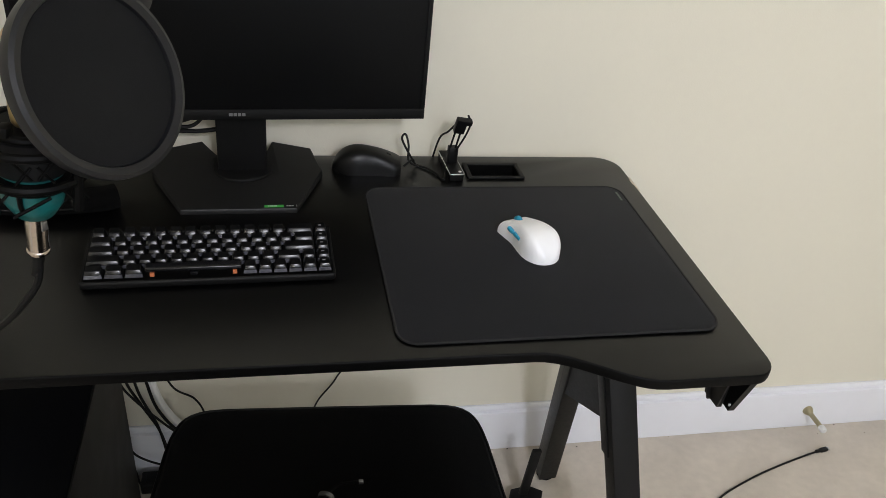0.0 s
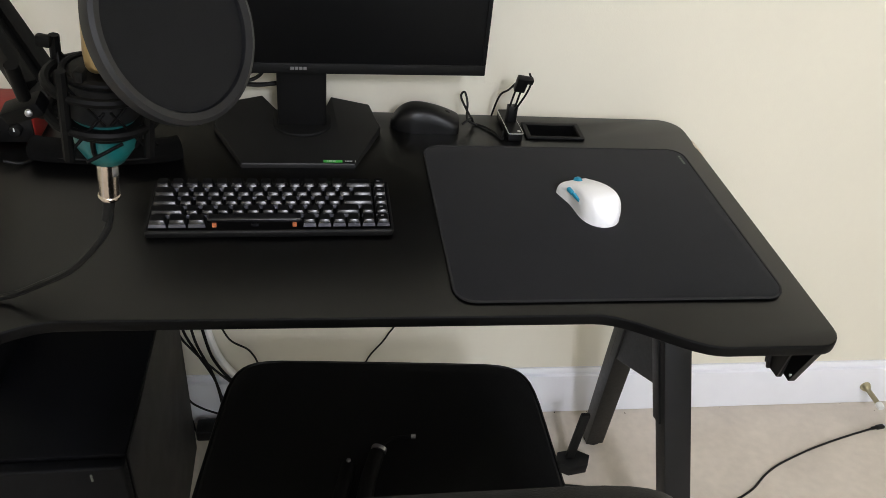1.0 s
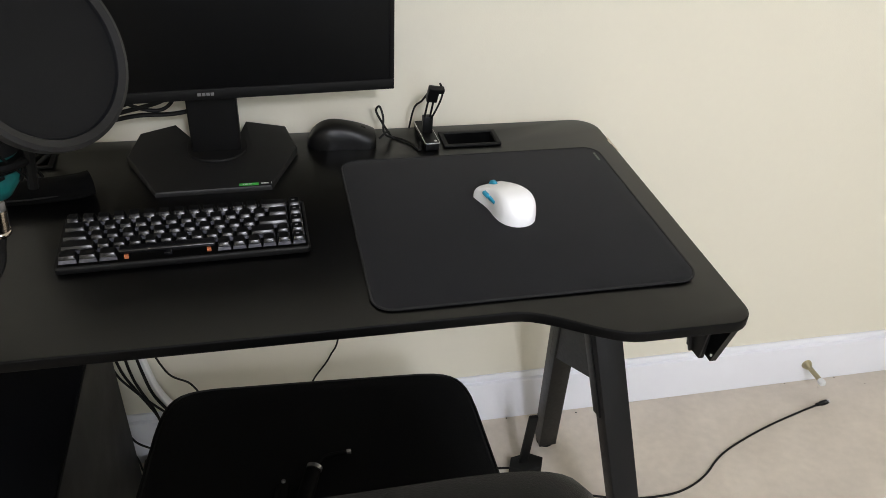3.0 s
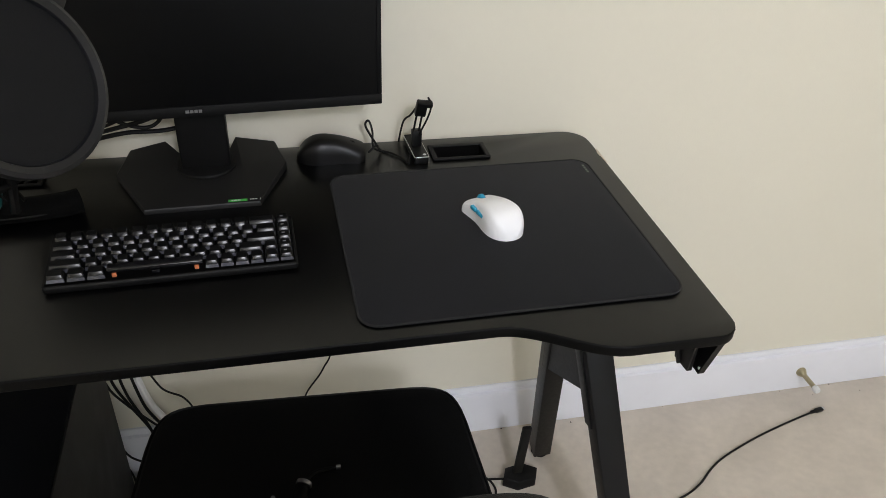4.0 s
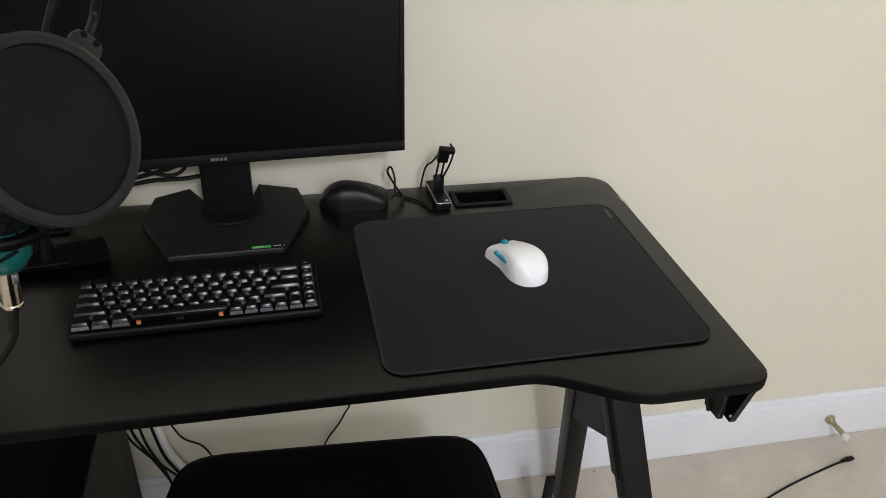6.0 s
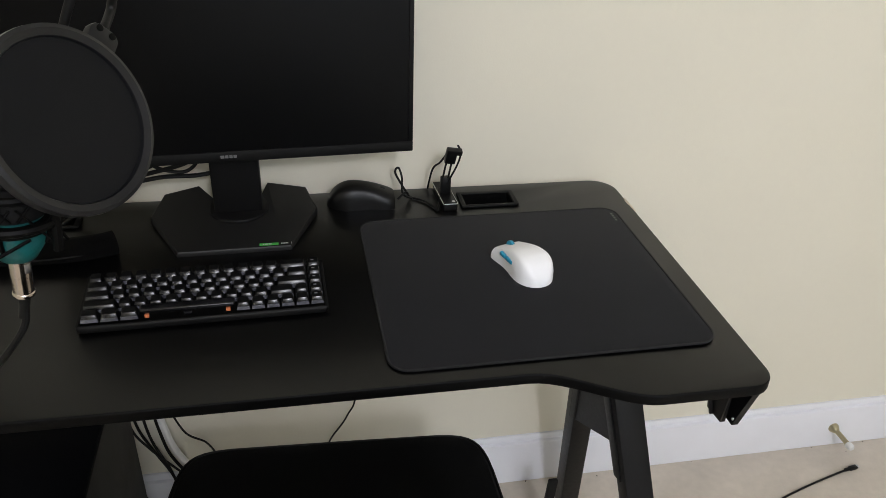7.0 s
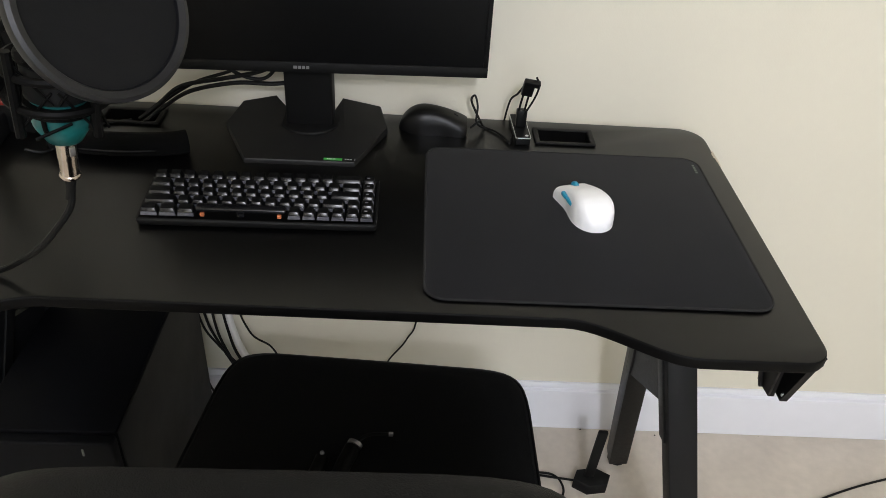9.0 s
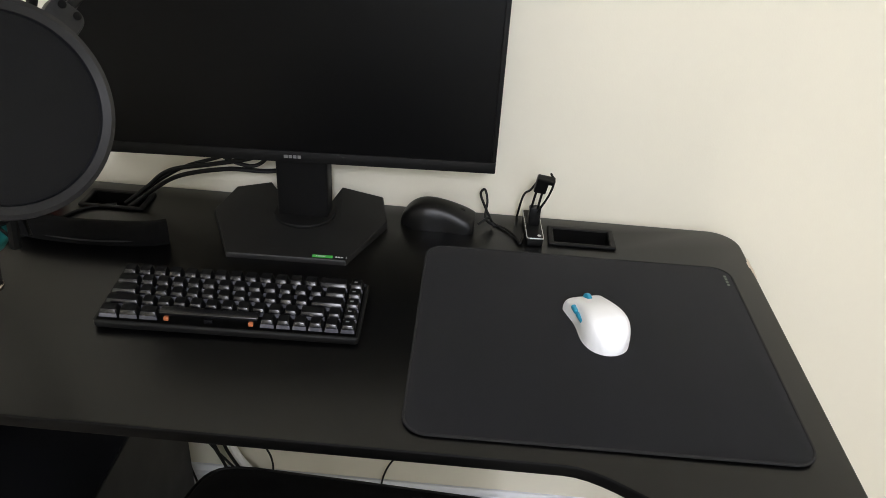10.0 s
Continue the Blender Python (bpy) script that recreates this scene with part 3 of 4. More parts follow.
for row, widths in enumerate(LAYOUT):
    x = -8 * U
    for u in widths:
        cx = x + u * U / 2
        x += u * U
        cy = 0.0053 + (4 - row + 0.5) * U
        if u == 6.25:
            own = box(-u * U / 2 + 0.001, u * U / 2 - 0.001, -0.0062, 0.0068, 0.004, 0.0105, 0.002, 3)
            part("space_bar", own, M_SKIRT, kb, m=pose(cx, cy, 0.0145))
            for k, mt in ((-0.050, M_STEM), (0.050, M_STEM), (0.0, M_SKIRT)):
                part("stabiliser", box(k - (0.0027 if k else 0.005), k + (0.0027 if k else 0.005), -0.0085, -0.0045, 0.0, 0.0048, 0.0006), mt, kb, "orange stabiliser stem" if k else "", m=pose(cx, cy, 0.0135))
            continue
        if (u, row) not in CAPS:
            CAPS[u, row] = keycap(u, row)
        ob = new("keycap", CAPS[u, row])
        ob.parent = kb
        ob.matrix_local = pose(cx, cy, 0.0135)
legend = None
for row in range(5):
    cy = 0.0053 + (4 - row + 0.5) * U
    legend = box(8 * U - U / 2 - 0.003, 8 * U - U / 2 + 0.001, cy + 0.001, cy + 0.003, 0.0231, 0.0234, bm=legend)
part("legend", legend, M_LEGEND, kb, smooth=False)

# monitor
MON = pose(-0.660, -0.128, 0.896, -2.0, 0, 3.0)
mon = thing("monitor", pose(-0.660, -0.10, TOP, 0, 0, 1.0), "black widescreen monitor, switched off, on a faceted stand", "monitor")
to_mon = pose(-0.660, -0.10, TOP, 0, 0, 1.0).inverted() @ MON
W, Hh = 0.553, 0.330
part("housing", box(-W / 2, W / 2, 0.004, 0.034, 0, Hh, 0.004, 3), M_BEZEL, mon, m=to_mon)
part("back_cover", box(-0.16, 0.16, 0.032, 0.062, 0.06, 0.27, 0.02, 3), M_MATT, mon, m=to_mon)
bez = None
for b_ in ((-W / 2, W / 2, 0, 0.006, 0, 0.016), (-W / 2, W / 2, 0, 0.006, Hh - 0.007, Hh), (-W / 2, -W / 2 + 0.007, 0, 0.006, 0.016, Hh - 0.007), (W / 2 - 0.007, W / 2, 0, 0.006, 0.016, Hh - 0.007)):
    bez = box(*b_, 0.0012, bm=bez)
part("bezel", bez, M_BEZEL, mon, m=to_mon)
part("screen", box(-W / 2 + 0.0065, W / 2 - 0.0065, 0.002, 0.0045, 0.0155, Hh - 0.0065), M_SCREEN, mon, "dark switched-off panel", m=to_mon)
lg = None
for x0, x1 in ((-0.0115, -0.0062), (-0.0050, -0.0004), (0.0010, 0.0056), (0.0070, 0.0116)):
    lg = box(x0, x1, -0.0004, 0, 0.0062, 0.0108, 0.0003, bm=lg)
part("badge", lg, M_BADGE, mon, "small dull grey badge", smooth=False, m=to_mon)
part("neck", prism(rounded_rect(-0.037, 0.037, 0.010, 0.050, 0.004, 3), 0.012, 0.30, 0.002, 2), M_MATT, mon, m=pose(0.003, 0.0, 0, 1.5, 0, 0))
part("collar", prism(arc(0, 0.024, 0.047, 200, 340, 8) + [(0.047, 0.055), (-0.047, 0.055)], 0.012, 0.019, 0.003, 2), M_MATT, mon, m=pose(0.003, 0.002, 0))
own = bmesh.new()
fb = [(-0.084, -0.090), (0.081, -0.090), (0.126, 0.020), (0.112, 0.092), (0.050, 0.088), (0.036, 0.060), (-0.036, 0.060), (-0.062, 0.088), (-0.118, 0.092), (-0.132, 0.020)]
hz = [0.008, 0.008, 0.013, 0.016, 0.030, 0.017, 0.017, 0.030, 0.016, 0.013]
lo = [own.verts.new((x, y, 0.0005)) for x, y in fb]
mi = [own.verts.new((x, y, z - 0.002)) for (x, y), z in zip(fb, hz)]
up = [own.verts.new((x * 0.985, y - math.copysign(0.0015, y), z)) for (x, y), z in zip(fb, hz)]
cen = [own.verts.new((x, y, z)) for x, y, z in ((-0.06, -0.01, 0.014), (0.06, -0.01, 0.014))]
for a, b in ((lo, mi), (mi, up)):
    for j in range(10):
        own.faces.new((a[j], a[(j + 1) % 10], b[(j + 1) % 10], b[j]))
own.faces.new(lo[::-1])
for f_ in ((up[0], up[1], cen[1], cen[0]), (up[1], up[2], cen[1]), (up[2], up[3], cen[1]), (up[3], up[4], cen[1]), (up[4], up[5], cen[1]), (up[5], up[6], cen[0], cen[1]),
           (up[6], up[7], cen[0]), (up[7], up[8], cen[0]), (up[8], up[9], cen[0]), (up[9], up[0], cen[0])):
    own.faces.new(f_)
base = part("base", own, M_BASE, mon, "faceted matt black base plate")
st = pose(0.034, -0.0835, 0.0088, 3.2, 0, 0)
part("sticker", box(0, 0.028, -0.003, 0.003, 0, 0.0004), M_GREEN, base, "green sticker", m=st)
part("sticker", box(0.0285, 0.049, -0.003, 0.003, 0, 0.0004), M_BLACK, base, "black sticker with pale print", m=st)
bars(base, st @ pose(0, 0, 0.0003), [(0.032, 0.034, -0.0012, 0.0015), (0.0348, 0.0385, -0.0012, 0.0012), (0.0392, 0.0425, -0.0012, 0.0012), (0.0465, 0.0475, -0.0025, 0.0025), (0.005, 0.007, -0.001, 0.001), (0.008, 0.013, -0.001, 0.001), (0.0138, 0.018, -0.001, 0.001)], M_LABEL)


def cable_thing(name, pts, r, mat, label, sides=8):
    return whole(name, tube(pts, r, sides), mat, label, "cable")


for k, pts in enumerate(([(-0.940, -0.055, TOP - 0.005), (-0.905, -0.050, 0.798), (-0.864, -0.055, 0.832), (-0.794, -0.058, 0.850), (-0.735, -0.060, 0.866), (-0.70, -0.055, 0.885)],
                         [(-0.930, -0.065, TOP - 0.005), (-0.900, -0.055, 0.792), (-0.850, -0.060, 0.826), (-0.777, -0.062, 0.845), (-0.715, -0.060, 0.846), (-0.66, -0.050, 0.852)],
                         [(-0.935, -0.050, TOP - 0.005), (-0.898, -0.045, 0.800), (-0.842, -0.050, 0.838), (-0.78, -0.050, 0.862), (-0.74, -0.050, 0.895)],
                         [(-0.812, -0.058, 0.905), (-0.788, -0.060, 0.872), (-0.765, -0.058, 0.856), (-0.735, -0.058, 0.852), (-0.715, -0.056, 0.868), (-0.71, -0.055, 0.90)])):
    cable_thing("monitor_cable", pts, (0.0035, 0.0035, 0.0028, 0.003)[k], M_RUBBER, "black monitor cable looping behind the stand")

# ---------------------------------------------------------------- microphone
MICM = Matrix.Translation((-0.818, -0.551, 0.991)) @ Vector((0, 0, 1)).rotation_difference(Vector((0.11, -0.03, 0.99))).to_matrix().to_4x4() @ pose(0, 0, 0, 0, 0, 18)
mic = thing("microphone", MICM, "teal condenser microphone with a gold grille in a shock mount", "microphone")
plug = part("xlr_plug", lathe([(0.0070, -0.0345), (0.0098, -0.034), (0.0104, -0.032), (0.0098, -0.0300), (0.0092, -0.0295), (0.0092, -0.012), (0.0096, -0.0115), (0.0096, 0.010), (0.006, 0.012)], 24), M_NICKEL, mic, "worn nickel plug")
part("latch", box(-0.0030, 0.0030, -0.0108, -0.0088, -0.006, 0.004, 0.0008), M_STEEL, plug, m=pose(0, 0, 0, 0, 0, 35))
part("boot", tube([(0, 0, -0.033), (-0.0015, 0, -0.048), (-0.004, 0, -0.060)], 0.0058, 12, taper=0.0042), M_RUBBER, plug)
part("lower_body", lathe([(0.012, 0.008), (0.0165, 0.010), (0.0255, 0.026), (0.0265, 0.032), (0.0265, 0.085), (0.022, 0.088)], 28), M_TEAL, mic, "teal lacquered body")
part("collar", lathe([(0.0265, 0.085), (0.0275, 0.086), (0.0275, 0.096), (0.025, 0.098)], 28), M_EDGE, mic)
own = prism(rounded_rect(-0.0135, 0.0215, -0.018, 0.018, 0.008, 5), 0.098, 0.178, 0.010, 4)
part("grille", own, M_GOLD, mic, "gold grille housing")
own = None
for k in range(13):
    own = tube([(-0.007 + k * 0.0019, -0.0184, 0.106), (-0.007 + k * 0.0019, -0.0184, 0.166)], 0.0005, 4, bm=own, curved=False)
for k in range(18):
    own = tube([(-0.007, -0.0186, 0.106 + k * 0.0035), (0.0158, -0.0186, 0.106 + k * 0.0035)], 0.0005, 4, bm=own, curved=False)
part("mesh_screen", own, M_GOLD, mic, smooth=False)
# shock mount
mount = thing("shock_mount", MICM, "black spider shock mount with elastic cords", "shock mount")


def hoop(r, z, thick, sides=32):
    pts = [(r * math.cos(2 * math.pi * k / sides), r * math.sin(2 * math.pi * k / sides), z) for k in range(sides + 1)]
    return tube(pts, thick, 8, curved=False)


part("outer_ring", hoop(0.044, 0.088, 0.0042), M_EDGE, mount)
part("outer_ring", hoop(0.044, 0.058, 0.0042), M_EDGE, mount)
part("inner_ring", hoop(0.0305, 0.096, 0.0030), M_EDGE, mount)
part("inner_ring", hoop(0.0305, 0.046, 0.0030), M_EDGE, mount)
part("sleeve", lathe([(0.0272, 0.057), (0.0295, 0.058), (0.0295, 0.090), (0.0272, 0.091)], 28), M_MATT, mount)
for k in range(4):
    a = math.pi / 4 + k * math.pi / 2
    c, s = math.cos(a), math.sin(a)
    part("post", tube([(0.045 * c, 0.045 * s, 0.030), (0.046 * c, 0.046 * s, 0.112)], 0.0045, 8, curved=False), M_EDGE, mount)
    for z0, z1, da in ((0.100, 0.060, 0.7), (0.100, 0.060, -0.7), (0.036, 0.072, 0.7), (0.036, 0.072, -0.7)):
        part("elastic_cord", tube([(0.044 * c, 0.044 * s, z0), (0.030 * math.cos(a + da), 0.030 * math.sin(a + da), z1)], 0.0013, 6, curved=False), M_EDGE, mount)
for k in range(4):
    a = math.pi / 4 + k * math.pi / 2 + 0.35
    c, s = math.cos(a), math.sin(a)
    part("claw", tube([(0.0305 * c, 0.0305 * s, 0.044), (0.0292 * c, 0.0292 * s, 0.034), (0.0262 * c, 0.0262 * s, 0.027)], 0.0022, 8, 5), M_EDGE, mount)
    part("lower_cord", tube([(0.045 * c, 0.045 * s, 0.032), (0.0305 * math.cos(a + 0.8), 0.0305 * math.sin(a + 0.8), 0.041)], 0.0016, 6, curved=False), M_EDGE, mount)
    part("cord_hook", box(-0.006, 0.006, -0.004, 0.004, 0, 0.010, 0.002), M_EDGE, mount, m=pose(0.045 * c, 0.045 * s, 0.108, 0, 0, math.degrees(a)))
part("skirt_ring", lathe([(0.0268, 0.049), (0.0320, 0.0495), (0.0320, 0.0535), (0.0268, 0.054)], 28), M_EDGE, mount)
part("hinge_arm", beam((-0.046, 0.0, 0.067), (-0.075, 0.012, 0.050), 0.014, 0.020, 0.003), M_EDGE, mount)
part("thumb_screw", tube([(-0.060, -0.006, 0.075), (-0.066, -0.018, 0.110)], 0.0055, 10, curved=False), M_EDGE, mount)
part("bolt", lathe([(0.003, 0), (0.003, 0.003), (0.001, 0.004)], 10, m=pose(-0.058, -0.014, 0.066, 90, 0, 0)), M_STEEL, mount)

# boom arm
arm = thing("boom_arm", pose(-1.135, -0.165, TOP), "black spring boom arm clamped to the desk, holding the microphone", "boom arm")
A = Vector((-1.135, -0.165, TOP))
loc = lambda p: tuple(Vector(p) - A)
part("clamp", prism([(-0.04, -0.038), (0.034, -0.038), (0.026, 0.035), (-0.03, 0.035)], 0.0003, 0.040, 0.008, 3), M_MATT, arm)
part("hinge", box(-0.030, 0.030, -0.012, 0.012, 0.188, 0.206, 0.003), M_BLACK, arm, m=pose(-0.006, 0.02, 0))
part("swivel", lathe([(0.016, 0.036), (0.016, 0.05), (0.010, 0.055), (0.010, 0.075)], 20), M_BLACK, arm)
ELBOW = (-1.155, -0.112, 1.192)
for d in (-0.009, 0.009):
    part("lower_bar", beam(loc((-1.132 + d, -0.160, TOP + 0.06)), loc((ELBOW[0] + d, ELBOW[1], ELBOW[2] - 0.01)), 0.010, 0.016, 0.002), M_EDGE, arm)
part("upper_bar", beam(loc((-0.866, -0.527, 1.050)), loc(ELBOW), 0.018, 0.026, 0.003), M_EDGE, arm)
for d in (-0.0105, 0.0105):
    o_ = Vector((0.82, 0.57, 0.0)) * d
    part("upper_rail", beam(loc(Vector((-0.866, -0.527, 1.050)) + o_), loc(Vector(ELBOW) + o_), 0.013, 0.034, 0.003, up=(0.57, -0.82, 0)), M_EDGE, arm)
own = None
ax, bx = Vector(loc((-0.930, -0.437, 1.079))), Vector(loc((-1.08, -0.22, 1.15)))
dirn = (bx - ax).normalized()
sx = dirn.orthogonal().normalized()
sy = dirn.cross(sx)
coil = [ax + (bx - ax) * (k / 700) + 0.0050 * (math.cos(k * 0.8) * sx + math.sin(k * 0.8) * sy) + Vector((-0.022, -0.006, -0.022)) for k in range(701)]
part("spring", tube(coil, 0.0009, 4, curved=False), M_STEEL, arm, "thin steel coil spring")
part("spring_hook", tube([loc((-0.935, -0.43, 1.080)), loc((-0.972, -0.425, 1.062))], 0.004, 8, curved=False), M_BLACK, arm)
part("elbow_knob", lathe([(0.018, -0.02), (0.02, -0.017), (0.02, 0.017), (0.018, 0.02)], 18, m=Matrix.Translation(loc(ELBOW)) @ pose(0, 0, 0, 90, 0, 0)), M_BLACK, arm)
part("head_joint", beam(loc((-0.870, -0.522, 1.055)), loc((-0.860, -0.540, 1.035)), 0.022, 0.026, 0.004), M_BLACK, arm)

# pop filter
PC, PN = Vector((-0.7329, -0.6106, 1.1502)), Vector((0.747, -0.539, 0.389)).normalized()
px_ = PN.cross(Vector((0, 0, 1))).normalized()
pm = Matrix((px_, PN.cross(px_), PN)).transposed().to_4x4()
pm.translation = PC
pop = thing("pop_filter", pm, "round black mesh pop filter on a gooseneck", "pop filter")
R = 0.0749
CLIP = 129
part("ring", band([(R - 0.0105, -0.003), (R - 0.004, -0.0065), (R - 0.0005, -0.005), (R, 0.0), (R - 0.0005, 0.005), (R - 0.004, 0.0065), (R - 0.0095, 0.0045), (R - 0.0105, 0.002)], 72), M_FILTER, pop, "grey plastic hoop")
part("mesh_front", lathe([(R - 0.009, 0.0005), (R - 0.009, 0.0012), (0.03, 0.0016), (0.001, 0.0018)], 48), M_MESH, pop, "fine black nylon mesh")

inv = pm.inverted()
part("clip", prism(rounded_rect(-0.0135, 0.0135, -0.006, 0.0165, 0.0085, 5), -0.005, 0.005, 0.002, 2), M_FILTER, pop, m=pose(0, 0, 0, 0, 0, CLIP) @ pose(0, R - 0.002, 0))
for x_ in (-0.006, 0.006):
    part("clip_hole", lathe([(0.003, 0), (0.003, 0.0008), (0.001, 0.001)], 12, m=pose(0, 0, 0, 0, 0, CLIP) @ pose(x_, R + 0.010, 0.0048)), M_EDGE, pop)
ca, cr = radians(CLIP), R + 0.014
goose = [pm @ Vector((-math.sin(ca) * cr, math.cos(ca) * cr, 0)), pm @ Vector((-math.sin(ca) * (cr + 0.03), math.cos(ca) * (cr + 0.03), -0.004)), (-0.690, -0.555, 1.268), (-0.712, -0.535, 1.262), (-0.738, -0.530, 1.215), (-0.765, -0.525, 1.150), (-0.800, -0.520, 1.085), (-0.856, -0.530, 1.045)]
part("gooseneck", tube([inv @ Vector(p) for p in goose], 0.0040, 10, 10), M_RUBBER, pop)

cable_thing("microphone_cable", [(-0.8230, -0.5500, 0.945), (-0.829, -0.552, 0.922), (-0.848, -0.556, 0.896), (-0.875, -0.545, 0.865), (-0.920, -0.510, 0.820), (-0.965, -0.488, 0.786), (-1.010, -0.490, TOP + 0.0035), (-1.07, -0.50, TOP + 0.0035), (-1.14, -0.46, TOP + 0.0035), (-1.175, -0.30, TOP + 0.0035), (-1.168, -0.148, TOP + 0.012)], 0.0037, M_RUBBER, "black microphone cable drooping onto the desk")

# red audio interface
ai = thing("audio_interface", pose(-1.107, -0.098, TOP + 0.003, 0, 0, 1), "red metal audio interface with a black knobbed front", "audio interface")
part("body", box(-0.073, 0.073, -0.038, 0.042, 0, 0.047, 0.003, 3), M_RED, ai, "red anodised casing")
part("front_panel", box(-0.071, 0.071, -0.0415, -0.0375, 0.002, 0.045, 0.001), M_BLACK, ai)
for x_ in (-0.050, -0.018, 0.020, 0.050):
    part("knob", lathe([(0.0085, 0), (0.0085, 0.010), (0.007, 0.012), (0.002, 0.0125)], 18, m=pose(x_, -0.041, 0.025, 90, 0, 0)), M_MATT, ai)
    part("knob_mark", box(x_ - 0.0008, x_ + 0.0008, -0.0542, -0.0535, 0.026, 0.032), M_LABEL, ai, smooth=False)
for x_ in (-0.064, 0.064):
    part("foot", box(x_ - 0.006, x_ + 0.006, -0.03, 0.03, -0.003, 0.0005), M_RUBBER, ai)
bars(ai, pose(-0.01, 0.0, 0.047), [(-0.04, -0.028, -0.002, 0.002), (-0.026, -0.014, -0.002, 0.002), (-0.012, 0.004, -0.002, 0.002)], M_REDPRINT)

# soft wrist rest lying by the keyboard
wr = thing("wrist_rest", pose(-0.925, -0.178, TOP + 0.0005, 0, 0, 2), "black padded wrist rest lying on the desk", "wrist rest")
part("pad", tube([(-0.100, 0.006, 0.018), (-0.080, 0.0, 0.018), (-0.03, -0.006, 0.018), (0.03, -0.006, 0.018), (0.075, 0.000, 0.018), (0.095, 0.008, 0.018)], 0.018, 14), M_CHAIR, wr)
part("cover_seam", tube([(-0.098, 0.006 - 0.0182, 0.016), (-0.03, -0.0245, 0.016), (0.03, -0.0245, 0.016), (0.093, -0.011, 0.016)], 0.0012, 6), M_STITCH, wr)
cable_thing("desk_cable", [(-0.945, -0.075, TOP + 0.003), (-0.985, -0.095, TOP + 0.0025), (-1.01, -0.140, TOP + 0.0025), (-1.035, -0.19, TOP + 0.0025), (-1.06, -0.20, TOP + 0.01)], 0.0024, M_RUBBER, "thin black cable lying on the desk")

# ---------------------------------------------------------------- chair
chair = thing("desk_chair", pose(-0.533, -0.60, 0), "black upholstered desk chair pushed under the desk", "chair")
part("seat", cushion(0.540, 0.54, 0.095, 10.0, taper=0.14), M_CHAIR, chair, "thick black fabric seat cushion", m=pose(-0.011, 0.014, 0.418, 0, 0, -3.0))
part("seat_shell", prism(rounded_rect(-0.20, 0.20, -0.20, 0.22, 0.05), 0.40, 0.425, 0.006), M_MATT, chair)
br = part("backrest", cushion(0.485, 0.46, 0.060, 6.0, taper=0.04), M_LEATHER, chair, "black leatherette backrest", m=pose(-0.034, -0.237, 0.696, 96, 0, 0.8))
n_ = 40
rim = []
for k in range(n_ + 1):
    a = 2 * math.pi * k / n_
    c, q = math.cos(a), math.sin(a)
    y_ = math.copysign(abs(q) ** 0.2, q) * 0.266
    rim.append((math.copysign(abs(c) ** 0.2, c) * 0.266 * (1 - 0.14 * (y_ / 0.54 + 0.5)), y_, 0.0815))
part("piping", tube(rim, 0.0028, 6, curved=False), M_LEATHER, chair, "thin piped seam round the cushion", m=pose(-0.011, 0.014, 0.418, 0, 0, -3.0))
part("back_support", tube([(-0.02, -0.16, 0.405), (-0.02, -0.24, 0.41), (-0.03, -0.275, 0.48), (-0.04, -0.285, 0.60)], 0.020, 10), M_MATT, chair)
part("gas_lift", lathe([(0.025, 0.10), (0.025, 0.25), (0.014, 0.252), (0.014, 0.40)], 18), M_BLACK, chair)
part("hub", lathe([(0.04, 0.07), (0.045, 0.08), (0.045, 0.12), (0.03, 0.13)], 20), M_MATT, chair)
for k in range(5):
    a = radians(72 * k + 20)
    c, s_ = math.cos(a), math.sin(a)
    part("spoke", tube([(0.03 * c, 0.03 * s_, 0.10), (0.29 * c, 0.29 * s_, 0.072)], 0.020, 8, curved=False, taper=0.013), M_MATT, chair)
    part("caster", lathe([(0.020, -0.022), (0.026, -0.018), (0.026, 0.018), (0.020, 0.022)], 16, m=pose(0.285 * c, 0.285 * s_, 0.027, 90, 0, 72 * k + 60)), M_RUBBER, chair)
    part("caster_stem", tube([(0.285 * c, 0.285 * s_, 0.03), (0.285 * c, 0.285 * s_, 0.075)], 0.006, 8, curved=False), M_BLACK, chair)

# folded strap with a metal ring on the seat
strap = thing("folded_headset", pose(-0.545, -0.535, 0.5145, 0, 0, 0), "black folded headset with a silver ring lying on the chair seat", "headset")
part("band", tube([(-0.070, -0.09, 0.010), (-0.056, -0.04, 0.013), (-0.046, 0.0, 0.014)], 0.010, 10), M_EDGE, strap)
part("band", tube([(-0.034, -0.09, 0.011), (-0.022, -0.03, 0.015), (-0.008, 0.015, 0.018)], 0.011, 10), M_EDGE, strap)
part("ring", tube([(-0.006, 0.017, 0.019), (-0.004, 0.022, 0.020)], 0.0106, 14, curved=False), M_STEEL, strap, "shiny steel collar")
part("boom", tube([(-0.004, 0.022, 0.020), (0.012, 0.034, 0.023), (0.040, 0.038, 0.022)], 0.0026, 8), M_EDGE, strap)
part("tip", tube([(0.040, 0.038, 0.022), (0.046, 0.038, 0.022)], 0.0031, 8, curved=False), M_STEEL, strap)
part("pin", lathe([(0.003, 0), (0.003, 0.002), (0.001, 0.003)], 10, m=pose(-0.046, 0.0, 0.0235)), M_STEEL, strap)

# ---------------------------------------------------------------- computer under the desk
pc = thing("computer_tower", pose(-0.986, -0.276, 0, 0, 0, 0.8), "black computer tower standing on the carpet under the desk", "computer")
part("body", box(-0.099, 0.0965, -0.205, 0.200, 0.012, 0.500, 0.003), M_CASE, pc)
part("side_panel", box(0.0970, 0.1000, -0.203, 0.198, 0.018, 0.497, 0.001), M_CASESIDE, pc, "dark grey side panel")
part("front_panel", box(-0.099, 0.0970, -0.226, -0.2052, 0.014, 0.497, 0.005, 3), M_CASE, pc)
